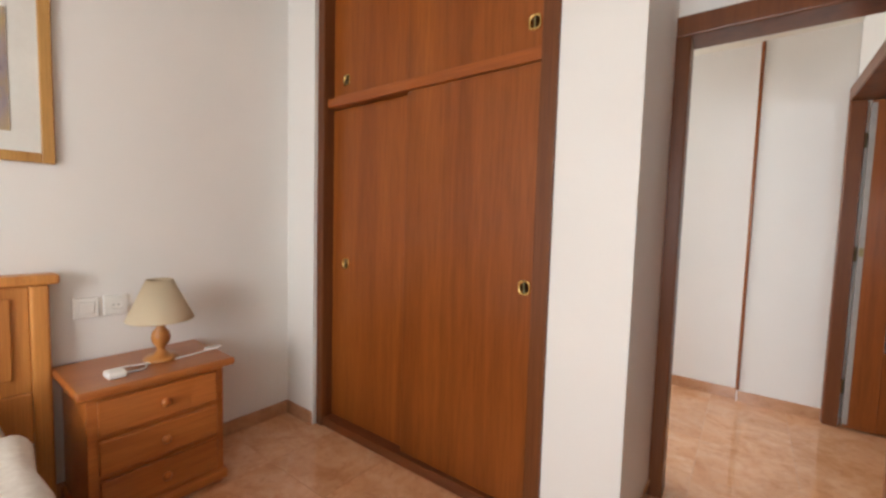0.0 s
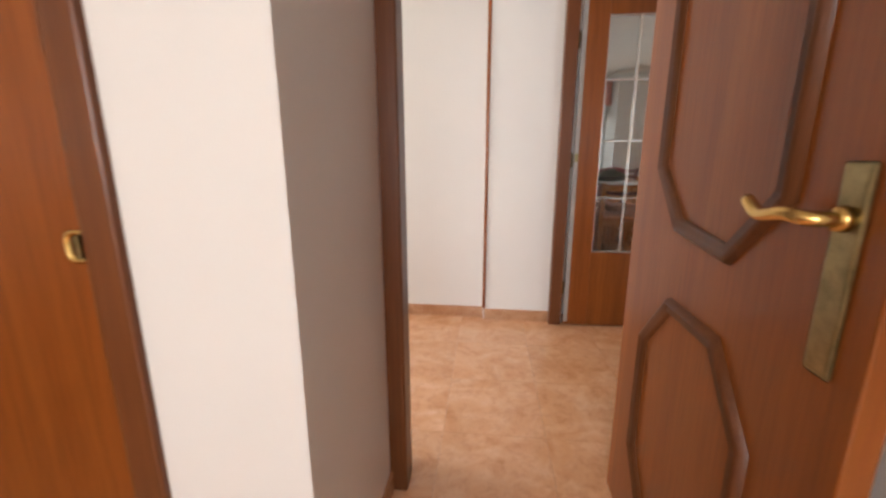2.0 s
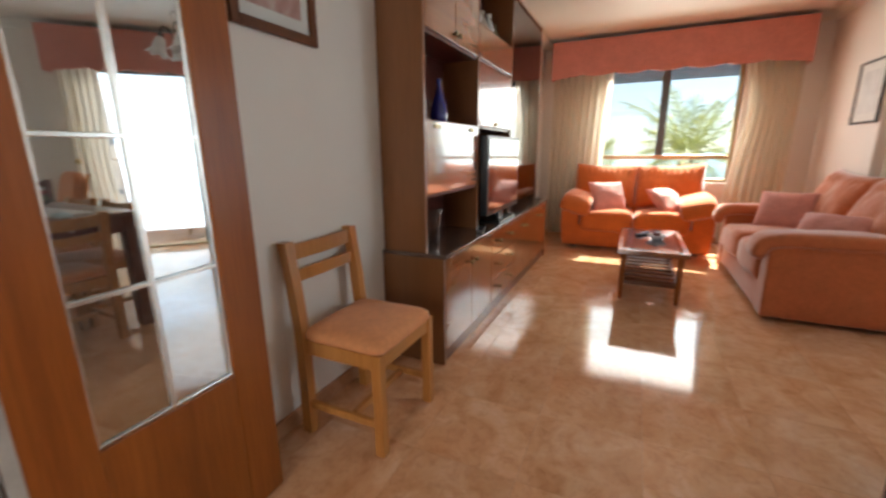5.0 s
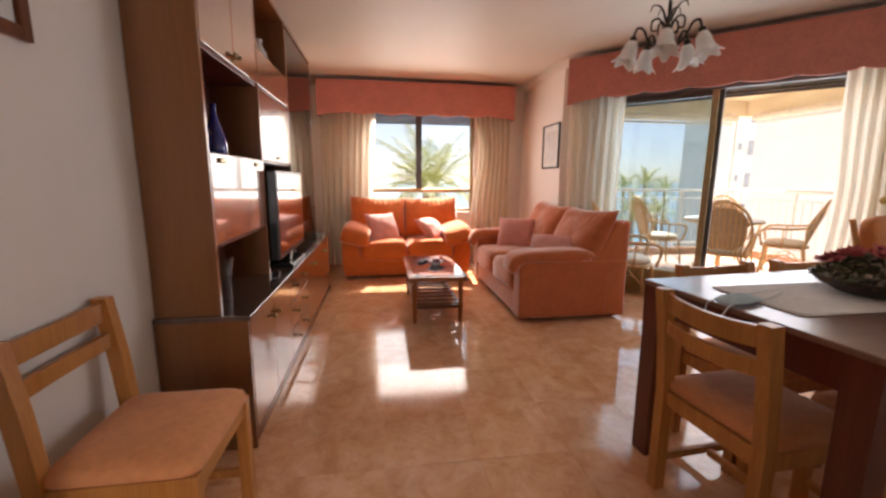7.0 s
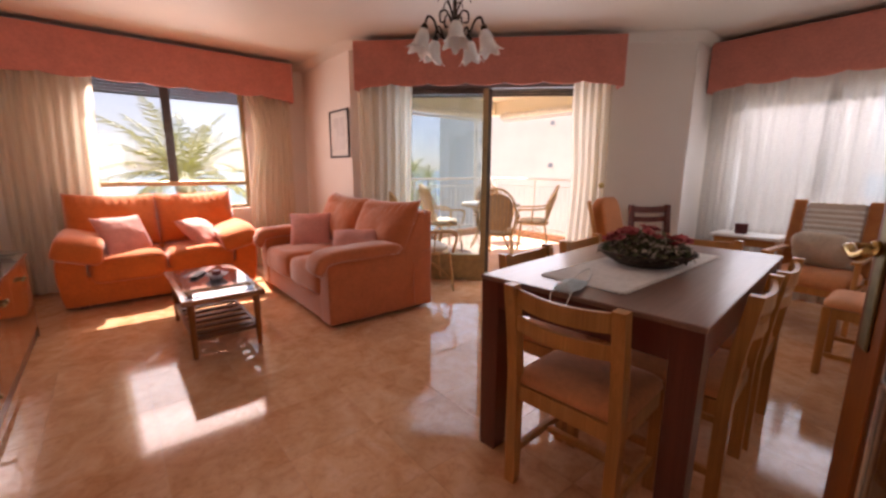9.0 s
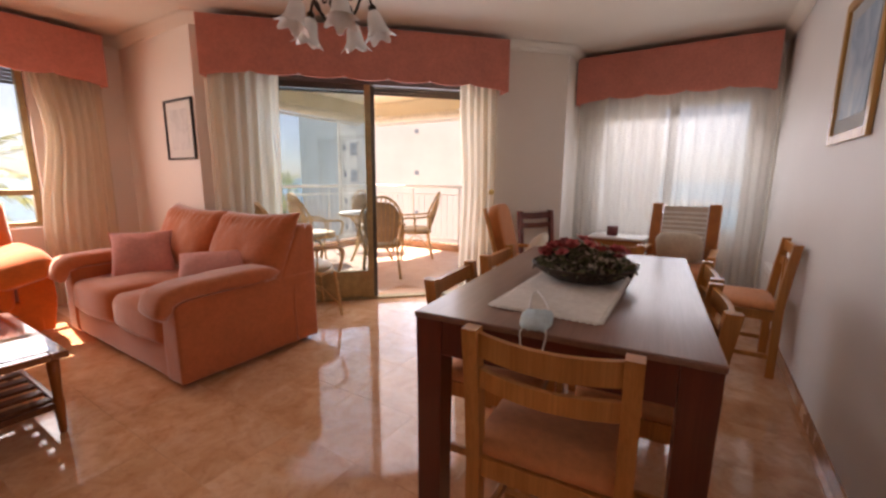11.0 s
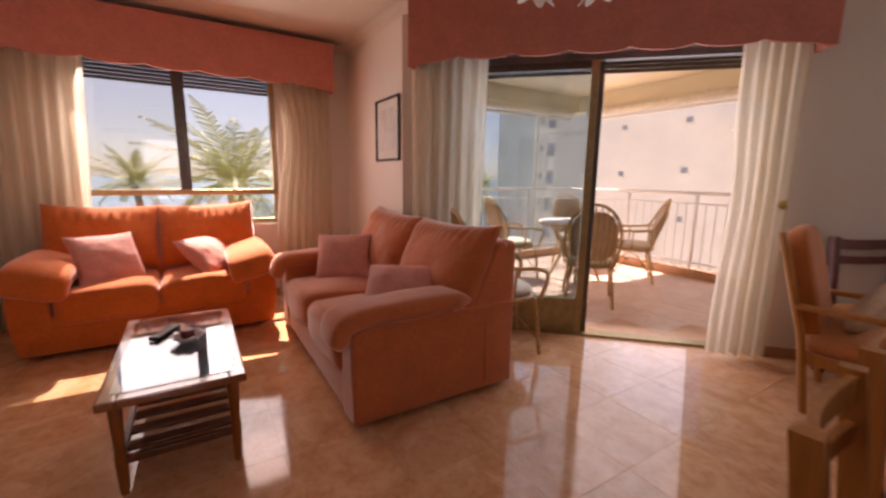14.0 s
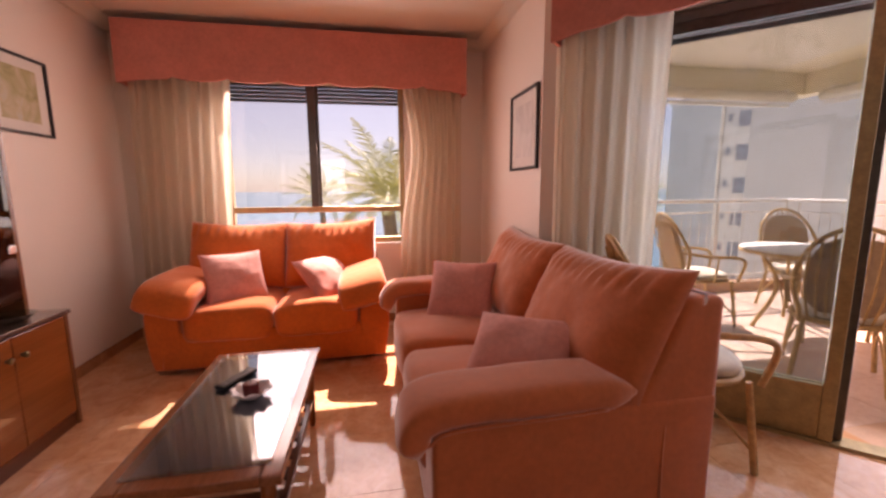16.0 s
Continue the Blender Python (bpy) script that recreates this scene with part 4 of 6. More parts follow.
# ---- chairs ----
def dining_chair(m, label, wood_mat, height=0.815, group="dining chairs", uprights=0):
    """Square-legged chair, local +y to the front."""
    ob = thing("dining_chair", label, "chair", m, group=group)
    w, d, t = 0.215, 0.20, 0.0205
    for s in (-1, 1):
        x = s * (w - t)
        lean = bmesh.new()
        prof = [(-d + t, 0.0), (-d + t, 0.43), (-d + t - 0.018, 0.62), (-d + t - 0.045, height)]
        add_ring_surface(lean, [[(x - t, y - t * 1.1, z), (x + t, y - t * 1.1, z), (x + t, y + t * 1.1, z), (x - t, y + t * 1.1, z)] for y, z in prof])
        part("back_leg", lean, wood_mat, ob)
        part("front_leg", box((x - t, x + t), (d - 2 * t, d), (0, 0.425), 0.004), wood_mat, ob)
        part("side_rail", box((x - t * 0.6, x + t * 0.6), (-d + 2 * t, d - 2 * t), (0.36, 0.42), 0.003), wood_mat, ob)
        part("side_stretcher", box((x - t * 0.55, x + t * 0.55), (-d + 2 * t, d - 2 * t), (0.115, 0.145), 0.003), wood_mat, ob)
    part("front_rail", box((-w + 2 * t, w - 2 * t), (d - t * 1.5, d - t * 0.4), (0.36, 0.42), 0.003), PINE_X if wood_mat is PINE else OAKISH, ob)
    part("back_rail", box((-w + 2 * t, w - 2 * t), (-d + t * 0.5, -d + t * 1.6), (0.36, 0.42), 0.003), PINE_X if wood_mat is PINE else OAKISH, ob)
    part("cross_stretcher", box((-w + 2 * t, w - 2 * t), (0.03, 0.055), (0.117, 0.143), 0.003), PINE_X if wood_mat is PINE else OAKISH, ob)
    for z0, z1, y in ((height - 0.075, height - 0.012, -d + t - 0.040), (height - 0.165, height - 0.115, -d + t - 0.030)):
        bm = bmesh.new()
        rings = []
        n = 12
        for i in range(n + 1):
            u = -1 + 2 * i / n
            dip = -0.022 * (1 - u * u)
            arch = 0.010 * (1 - u * u)
            x = u * (w - 2 * t)
            rings.append([(x, y + dip - 0.009, z0 - arch), (x, y + dip + 0.009, z0 - arch), (x, y + dip + 0.009, z1 - arch), (x, y + dip - 0.009, z1 - arch)])
        add_ring_surface(bm, rings)
        part("back_slat", bm, wood_mat, ob)
    for k in range(uprights):
        x = (k - (uprights - 1) / 2) * 0.085
        part("back_upright", moved(box((x - 0.016, x + 0.016), (-0.008, 0.008), (0.43, height - 0.11), 0.003), Matrix.Translation((0, -d + t - 0.035, 0))), wood_mat, ob)
    seat = puff((2 * w - 0.005, 2 * d - 0.01, 0.095), 0.22, (40, 12), 0.003, 1.0, 0.6)
    for v in seat.verts:
        if v.co.z < 0:
            v.co.z *= 0.35
    part("seat", moved(seat, Matrix.Translation((0, 0.012, 0.432))), SEAT, ob, "peach upholstered seat", True)
    return ob


near = dining_chair(pose(3.27, 2.80, 0, 0, 0, 184), "brown wooden dining chair with peach seat at the table", OAKISH)
for x, y, r in ((3.10, 2.345, -85), (3.125, 1.86, -86), (3.62, 2.45, 96), (3.66, 1.90, 94), (3.42, 1.53, 5)):
    copy_thing(near, pose(x, y, 0, 0, 0, r))
dining_chair(pose(4.20, 0.02, 0, 0, 0, 58), "dark brown wooden chair with a peach seat by the terrace wall", TABLELEG, 0.88)
dining_chair(pose(3.39, 4.742, 0, 0, 0, 180), "light pine chair with a peach seat against the wall", PINE, 0.81)
dining_chair(pose(2.69, 0.68, 0, 0, 0, -90), "light pine chair with a peach seat by the dining wall", PINE, 0.83, uprights=3)


# ---- dining table and what lies on it ----
tb = thing("dining_table", "dark stained rectangular wooden dining table", "table", pose(3.355, 2.19, 0, 0, 0, 4.9))
part("tabletop", box((-0.412, 0.412), (-0.72, 0.72), (0.765, 0.785), 0.005, 3), TABLEWOOD, tb)
for x in (-1, 1):
    part("apron", box(tuple(sorted((x * 0.380, x * 0.404))), (-0.625, 0.625), (0.655, 0.765), 0.002), TABLELEG, tb)
    part("apron", box((-0.318, 0.318), tuple(sorted((x * 0.688, x * 0.712))), (0.655, 0.765), 0.002), TABLELEG, tb)
    for y in (-1, 1):
        lg = bmesh.new()
        cx, cy = x * 0.363, y * 0.671
        add_ring_surface(lg, [[(cx + a * s, cy + b * s, z) for a, b in ((-1, -1), (1, -1), (1, 1), (-1, 1))] for s, z in ((0.038, 0), (0.040, 0.02), (0.042, 0.58), (0.044, 0.70), (0.044, 0.764))])
        part("leg", lg, TABLELEG, tb)

runner = thing("table_runner", "white linen runner with lace ends across the table", "table runner", pose(3.365, 2.26, 0.786, 0, 0, 1))
bm = bmesh.new()
nx, ny = 40, 90
g = [[None] * (nx + 1) for _ in range(ny + 1)]
for j in range(ny + 1):
    for i in range(nx + 1):
        u, v = i / nx * 2 - 1, j / ny * 2 - 1
        edge = 0.002 * math.sin(i * 2.4) * (abs(v) > 0.98) + 0.002 * math.sin(j * 2.1) * (abs(u) > 0.98)
        p = Vector((u * 0.17 + edge * (abs(u) > 0.98), v * 0.50 + edge, 0.0))
        g[j][i] = bm.verts.new((p.x, p.y, 0.004 + 0.003 * noise.noise(p * 9)))
for j in range(ny):
    for i in range(nx):
        bm.faces.new((g[j][i], g[j][i + 1], g[j + 1][i + 1], g[j + 1][i]))
r = bmesh.ops.extrude_face_region(bm, geom=list(bm.faces))
bmesh.ops.translate(bm, verts=[e for e in r["geom"] if isinstance(e, bmesh.types.BMVert)], vec=(0, 0, -0.003))
bmesh.ops.recalc_face_normals(bm, faces=bm.faces)
part("cloth", bm, LINEN, runner, smooth=True)
lace = bmesh.new()
count = {"x": 17, "y": 50}
for axis, n in count.items():
    for side in (-1, 1):
        for k in range(n):
            u = (k + 0.5) / n * 2 - 1
            c, out, along = (Vector((u * 0.17, side * 0.50, 0.0015)), Vector((0, side, 0)), Vector((1, 0, 0))) if axis == "x" else (Vector((side * 0.17, u * 0.50, 0.0015)), Vector((side, 0, 0)), Vector((0, 1, 0)))
            ring = [c + along * 0.0095 * math.cos(t) + out * 0.013 * math.sin(t) for t in (math.pi * i / 6 for i in range(7))]
            low = [lace.verts.new(p) for p in ring]
            high = [lace.verts.new(p + Vector((0, 0, 0.0015))) for p in ring]
            lace.faces.new(low[::-1])
            lace.faces.new(high)
            for i in range(7):
                lace.faces.new((low[i], low[(i + 1) % 7], high[(i + 1) % 7], high[i]))
part("lace_edge", lace, LINEN, runner, "scalloped lace edge")

fl = thing("flower_basket", "dark wicker dish filled with red and green dried flowers", "flower arrangement", pose(3.36, 2.22, 0.792))
part("dish", lathe([(0.10, 0), (0.13, 0.004), (0.175, 0.030), (0.205, 0.055), (0.21, 0.062), (0.19, 0.060), (0.15, 0.045), (0.0, 0.04)], 28), BASKET, fl, "", True)
rnd = random.Random(11)


def leaves(count, radius, height, size, seed):
    r = random.Random(seed)
    bm = bmesh.new()
    for _ in range(count):
        a, q = r.uniform(0, 2 * math.pi), math.sqrt(r.random())
        h = 0.04 + height * (1 - q * q) * r.uniform(0.75, 1.1) + 0.02 * r.random()
        m = Matrix.Translation((q * radius * math.cos(a), q * radius * math.sin(a), h)) @ Euler((r.uniform(-1.1, 1.1), r.uniform(-1.1, 1.1), r.uniform(0, 6.3))).to_matrix().to_4x4()
        s = size * r.uniform(0.6, 1.3)
        pts = [(-s, 0, 0), (-s * 0.2, s * 0.45, s * 0.15), (s, 0, -s * 0.1), (-s * 0.2, -s * 0.45, s * 0.15)]
        vs = [bm.verts.new(m @ Vector(p)) for p in pts]
        bm.faces.new(vs[:3])
        bm.faces.new((vs[0], vs[2], vs[3]))
    return bm


part("foliage", leaves(420, 0.195, 0.085, 0.022, 1), LEAF, fl, "dark green leaves")
part("dry_foliage", leaves(260, 0.20, 0.085, 0.020, 2), PALEPETAL, fl, "pale dry leaves")
part("twig_layer", leaves(300, 0.20, 0.07, 0.020, 3), BASKET, fl, "dark twigs")
for k in range(30):
    a, q = rnd.uniform(0, 6.28), math.sqrt(rnd.random()) * 0.17
    z = 0.075 + 0.085 * (1 - (q / 0.2) ** 2)
    f = bmesh.new()
    for ring, (cnt, rad, tilt) in enumerate(((6, 0.028, 0.4), (5, 0.020, 0.9), (3, 0.011, 1.3))):
        for i in range(cnt):
            b = 2 * math.pi * (i + 0.5 * ring) / cnt
            m = Matrix.Rotation(b, 4, "Z") @ Matrix.Rotation(-tilt, 4, "Y")
            vs = [f.verts.new(m @ Vector(p)) for p in ((0, 0, 0), (rad * 0.7, rad * 0.5, 0.002), (rad * 1.25, 0, 0), (rad * 0.7, -rad * 0.5, 0.002))]
            f.faces.new(vs)
    part("flower", moved(f, Matrix.Translation((q * math.cos(a), q * math.sin(a), z)) @ Euler((rnd.uniform(-0.5, 0.5), rnd.uniform(-0.5, 0.5), 0)).to_matrix().to_4x4()), PETAL, fl, "small red flower")

mk = thing("face_mask", "pale blue paper face mask with white ear loops", "face mask", pose(3.345, 2.83, 0.79, 0, 0, 14))
bm = bmesh.new()
rows = []
for j in range(19):
    v = j / 18
    row = []
    for i in range(13):
        u = i / 12 * 2 - 1
        half = 0.046 - 0.014 * abs(2 * v - 1) ** 3
        y = -0.085 + 0.17 * v
        sag = 0.55 * max(0.0, y - 0.075)
        z = 0.008 + 0.018 * (1 - u * u) * math.sin(math.pi * v) + 0.0018 * math.sin(u * 9.5) + 0.003 * noise.noise(Vector((u * 2, v * 5, 1))) - sag
        row.append(bm.verts.new((u * half, y, z)))
    rows.append(row)
for a, b in zip(rows, rows[1:]):
    for i in range(12):
        bm.faces.new((a[i], a[i + 1], b[i + 1], b[i]))
r = bmesh.ops.extrude_face_region(bm, geom=list(bm.faces))
bmesh.ops.translate(bm, verts=[e for e in r["geom"] if isinstance(e, bmesh.types.BMVert)], vec=(0, 0, -0.002))
bmesh.ops.recalc_face_normals(bm, faces=bm.faces)
part("sheet", bm, MASKBLUE, mk, "", True)
part("ear_loop", tube(smooth_line([(-0.030, 0.080, 0.004), (-0.034, 0.110, -0.002), (-0.024, 0.135, -0.045), (0.002, 0.142, -0.085), (0.022, 0.135, -0.05), (0.034, 0.112, -0.004), (0.030, 0.080, 0.004)], 6), 0.0024, 6), WHITE, mk, "white elastic ear loop", True)
part("ear_loop", tube(smooth_line([(-0.030, -0.083, 0.008), (-0.020, -0.15, 0.006), (0.012, -0.27, 0.006), (0.030, -0.30, 0.006), (0.040, -0.24, 0.006), (0.034, -0.15, 0.006), (0.030, -0.083, 0.008)], 6), 0.0030, 6), WHITE, mk, "white elastic ear loop", True)


# ---- sofas ----
def draped_pad(width, thick, path, seed):
    """A stuffed strap that follows a path in the y-z plane, pleated towards its front end."""
    bm = bmesh.new()
    pts = smooth_line([(0, y, z) for y, z in path], 7)
    rings = []
    n = len(pts)
    for i, p in enumerate(pts):
        d = (pts[min(n - 1, i + 1)] - pts[max(0, i - 1)]).normalized()
        up = Vector((0, -d.z, d.y))
        k = i / (n - 1)
        end = max(0.12, min(1.0, 7 * k, 9 * (1 - k))) ** 0.5
        ring = []
        for a in (2 * math.pi * q / 26 for q in range(26)):
            c, s = math.cos(a), math.sin(a)
            u = math.copysign(abs(c) ** 0.40, c) * width / 2 * (0.93 + 0.13 * k) * (0.6 + 0.4 * end)
            w = math.copysign(abs(s) ** 0.60, s) * thick / 2 * end
            v = p + Vector((u, 0, 0)) + up * w
            q = v * 7 + Vector((seed, 0, 0))
            v += up * (0.008 * noise.noise(q) + 0.005 * math.sin(u * 90 + 4 * noise.noise(q)) * max(0.0, k - 0.45)) * (1 if s > 0 else 0.3)
            ring.append(v)
        rings.append(ring)
    return add_ring_surface(bm, rings)


def pillow_back(x0, x1, height, bulge, seed, outer):
    """A back cushion: a full front inside a sewn edge, flat behind; local z up from its foot, x from x0 (the middle seam) to x1, +y to the front."""
    bm = bmesh.new()
    nx, nz = 40, 30
    front, back = [], []
    for j in range(nz + 1):
        v = j / nz
        fr, bk = [], []
        for i in range(nx + 1):
            u = i / nx
            a, b = 2 * u - 1, 2 * v - 1
            ear = u ** 3
            x = x0 + (x1 - x0) * (u + 0.010 * math.sin(math.pi * v) * (-1 if u > 0.5 else 1) * abs(a) ** 4)
            z = height * v * (1 - 0.03 * math.sin(math.pi * u) * v) + 0.030 * ear * v ** 3
            if outer:
                z += outer * ear * ear * (1 - v) ** 2
            full = ((1 - abs(a) ** 3.6) ** 0.55) * ((1 - abs(b) ** 3.2) ** 0.50)
            q = Vector((x * 5 + seed, z * 5, seed))
            y = bulge * full * (1.05 - 0.30 * v) + 0.014 * noise.noise(q) * full + 0.006 * noise.noise(q * 2.6) * full
            crimp = max(0.0, 1 - abs(v - 0.86) / 0.14) * full
            y += 0.020 * crimp * math.sin(x * 95 + 3 * noise.noise(q * 0.7))
            side = max(0.0, abs(a) - 0.72) / 0.28
            y += 0.006 * side * full * math.sin(z * 70 + 4 * noise.noise(q))
            fr.append(bm.verts.new((x, y, z)))
            rim = i in (0, nx) or j in (0, nz)
            bk.append(fr[-1] if rim else bm.verts.new((x, -0.05 * full, z)))
        front.append(fr)
        back.append(bk)
    for g, flip in ((front, False), (back, True)):
        for j in range(nz):
            for i in range(nx):
                f = (g[j][i], g[j][i + 1], g[j + 1][i + 1], g[j + 1][i])
                bm.faces.new(f[::-1] if flip else f)
    bmesh.ops.recalc_face_normals(bm, faces=bm.faces)
    return bm


def sofa(m, length, depth, cloth, label, top=0.93, bulge=0.15, inset=0.0, pad_w=0.235, pad_h=0.105, pad_in=0.0, splay=0.0, flare=0.0):
    """A two-seat sofa, local +y to the front, x along it."""
    ob = thing("sofa", label, "sofa", m, group="two-seat sofas")
    hl = length / 2
    d0, d1 = -depth / 2, depth / 2
    arm = 0.20
    part("base", soft_box((-hl + 0.05, hl - 0.05), (d0 + 0.06, d1 - 0.014), (0.03, 0.29), 0.02, 0.005, 1.0), cloth, ob, "", True)
    back = soft_box((-hl + 0.006, hl - 0.006), (d0, d0 + 0.20), (0.035, top - 0.065), 0.030, 0.005, 2.0, 5)
    for v in back.verts:
        k = max(0.0, (v.co.z - 0.40) / (top - 0.46))
        v.co.x *= 1 - (0.012 + inset * 1.1) * k
        if v.co.y > d0 + 0.10:
            v.co.y += 0.17 * (1 - min(1.0, k)) - 0.06 * k
        v.co.y -= 0.012 * k
    part("back", back, cloth, ob, "", True)
    tilt = math.atan2(0.20, top - 0.45)
    for s in (-1, 1):
        x = sorted((s * hl, s * (hl - arm + 0.03)))
        side = soft_box(tuple(x), (d0 + 0.012, d1 - 0.002), (0.03, 0.525), 0.016, 0.004, 3.0 + s, 7)
        for v in side.verts:
            if v.co.x * s > hl - 0.09:
                v.co.x += s * flare * math.sin(math.pi * min(1.0, max(0.0, v.co.z) / 0.62))
            if v.co.y > d1 - 0.1:
                v.co.y -= flare * 0.8 * (1 - v.co.z / 0.52) ** 2
        part("arm", side, cloth, ob, "", True)
        y = d0 + 0.20
        part("piping", tube(smooth_line([(s * (hl + 0.003 + flare * 0.2), y, 0.05), (s * (hl + 0.003 + flare), y + 0.01, 0.30), (s * (hl - 0.004 + flare * 0.4), y, 0.52)], 4), 0.004, 6), cloth, ob, "", True)
        pad = draped_pad(pad_w, pad_h, [(d0 + 0.30, 0.560), (d0 + 0.42, 0.568), (d1 - 0.30, 0.568), (d1 - 0.08, 0.566), (d1 + 0.020, 0.540), (d1 + 0.052, 0.490), (d1 + 0.042, 0.430)], 5.0 + s)
        part("arm_pad", moved(pad, Matrix.Translation((s * (hl - arm / 2 + 0.006 - pad_in), 0, 0.56)) @ Matrix.Rotation(s * splay, 4, "Y") @ Matrix.Translation((0, 0, -0.56))), cloth, ob, "", True)
        part("pad_seam", tube(smooth_line([(s * (hl + 0.012), d0 + 0.42, 0.530), (s * (hl + 0.014), 0.10, 0.523), (s * (hl + 0.014), d1 - 0.06, 0.515), (s * (hl + 0.008), d1 + 0.012, 0.470)], 5), 0.006, 6), cloth, ob, "", True)
        inner = hl - arm + 0.02
        sc = soft_box(tuple(sorted((s * 0.002, s * inner))), (d1 - depth * 0.68, d1 + 0.005), (0.215, 0.435), 0.06, 0.010, 8.0 + s, 6)
        for v in sc.verts:
            u = 2 * (abs(v.co.x) / inner - 0.5)
            if v.co.z > 0.32:
                v.co.z += 0.035 * (1 - u * u) + 0.015 * noise.noise(v.co * 4 + Vector((s, 3, 0)))
            if v.co.y > d1 - 0.08:
                v.co.y += 0.03 * (1 - u * u)
        part("seat_cushion", sc, cloth, ob, "", True)
        cushion = pillow_back(s * -0.012, s * (hl - inset), (top - 0.44) / math.cos(tilt), bulge, 11.0 + 7 * s, 0.035)
        part("back_cushion", moved(cushion, Matrix.Translation((0, d0 + 0.335, 0.44)) @ Matrix.Rotation(tilt, 4, "X")), cloth, ob, "", True)
        for y in (d0 + 0.08, d1 - 0.12):
            part("foot", box((s * (hl - 0.11) - 0.03, s * (hl - 0.11) + 0.03), (y - 0.03, y + 0.03), (0.0, 0.04), 0.004), BLACK, ob)
    return ob


sofa(pose(6.185, 2.43, 0), 1.71, 0.98, SOFA, "terracotta two-seat sofa with its back to the terrace door", 0.93, 0.16)
sofa(pose(7.50, 3.75, 0, 0, 0, 90), 1.51, 0.86, SOFA_RED, "bright orange two-seat sofa under the window", 0.95, 0.17, 0.03, 0.33, 0.16, 0.05, radians(-15), 0.035)


def scatter_cushion(m, label, seed):
    """A square velvet cushion with drawn-out corners, lying in its local x-y plane."""
    ob = thing("cushion", label, "cushion", m, group="scatter cushions")
    bm = bmesh.new()
    n, half = 30, 0.205
    sides = []
    for sign in (1, -1):
        rows = []
        for j in range(n + 1):
            row = []
            for i in range(n + 1):
                a, b = 2 * i / n - 1, 2 * j / n - 1
                x = half * a * (1 - 0.075 * (1 - b * b) * abs(a) ** 3)
                y = half * b * (1 - 0.075 * (1 - a * a) * abs(b) ** 3)
                full = ((1 - a * a) * (1 - b * b)) ** 0.42
                q = Vector((x * 8 + seed, y * 8, seed * 3 + sign))
                rim = i in (0, n) or j in (0, n)
                z = sign * (0.088 * full + 0.012 * noise.noise(q) * full + 0.005 * noise.noise(q * 2.5) * full)
                corner = abs(a * b) ** 2
                z += 0.010 * corner * math.sin(40 * (x + y)) * full * sign + 0.018 * (a * a - b * b) * 0.5
                row.append(sides[0][j][i] if rim and sides else bm.verts.new((x, y, z)))
            rows.append(row)
        sides.append(rows)
    for rows, flip in ((sides[0], False), (sides[1], True)):
        for j in range(n):
            for i in range(n):
                f = (rows[j][i], rows[j][i + 1], rows[j + 1][i + 1], rows[j + 1][i])
                bm.faces.new(f[::-1] if flip else f)
    piping = [v.co.copy() for v in sides[0][0]] + [r[-1].co.copy() for r in sides[0][1:]] + [v.co.copy() for v in sides[0][-1][::-1]][1:] + [r[0].co.copy() for r in sides[0][::-1]][1:]
    part("cover", bm, PILLOW, ob, "", True)
    part("piping", tube(piping, 0.0035, 6), PILLOW, ob, "", True)
    return ob


CL = "dusty pink velvet cushion lying on a sofa"
scatter_cushion(pose(5.67, 2.52, 0.560, 0, 0, -158) @ pose(0, 0, 0, 36, 0, 34), CL, 1.0)
scatter_cushion(pose(6.64, 2.53, 0.590, 0, 0, -128) @ pose(0, 0, 0, 56, 0, 14), CL, 2.0)
scatter_cushion(pose(7.36, 4.05, 0.590, 0, 0, -86) @ pose(0, 0, 0, 58, 0, 24), CL, 3.0)
scatter_cushion(pose(7.38, 3.40, 0.560, 0, 0, -70) @ pose(0, 0, 0, 42, 0, 30), CL, 4.0)


# ---- coffee table ----
ct = thing("coffee_table", "low wooden coffee table with a dark glass top and slatted shelf", "coffee table", pose(5.865, 3.60, 0))
a, b, zt = 0.49, 0.245, 0.405
part("top_frame", box((-a, a), (-b, -b + 0.06), (zt - 0.035, zt), 0.006, 3), TABLETRIM, ct)
part("top_frame", box((-a, a), (b - 0.06, b), (zt - 0.035, zt), 0.006, 3), TABLETRIM, ct)
part("top_frame", box((-a, -a + 0.075), (-b + 0.06, b - 0.06), (zt - 0.035, zt), 0.006, 3), TABLETRIM, ct)
part("top_frame", box((a - 0.075, a), (-b + 0.06, b - 0.06), (zt - 0.035, zt), 0.006, 3), TABLETRIM, ct)
part("glass_top", box((-a + 0.052, a - 0.052), (-b + 0.040, b - 0.040), (zt + 0.0004, zt + 0.005), 0.001), TABLEGLASS, ct, "dark glass top")
# board under the glass, coloured like the sky mirrored in it
part("underboard", box((-a + 0.075, a - 0.075), (-b + 0.06, b - 0.06), (zt - 0.032, zt - 0.006), 0), BOARD, ct)
for x in (-1, 1):
    for y in (-1, 1):
        lg = bmesh.new()
        add_ring_surface(lg, [[(x * (a - 0.05) + r * math.cos(t), y * (b - 0.05) + r * math.sin(t), z) for t in (2 * math.pi * k / 10 for k in range(10))] for r, z in ((0.013, 0), (0.016, 0.02), (0.021, 0.15), (0.018, 0.19), (0.022, 0.30), (0.024, zt - 0.035))])
        part("leg", lg, SAPELE, ct, "", True)
    part("shelf_rail", box((x * (a - 0.05) - 0.012, x * (a - 0.05) + 0.012), (-b + 0.06, b - 0.06), (0.125, 0.155), 0.003), DARKWOOD, ct)
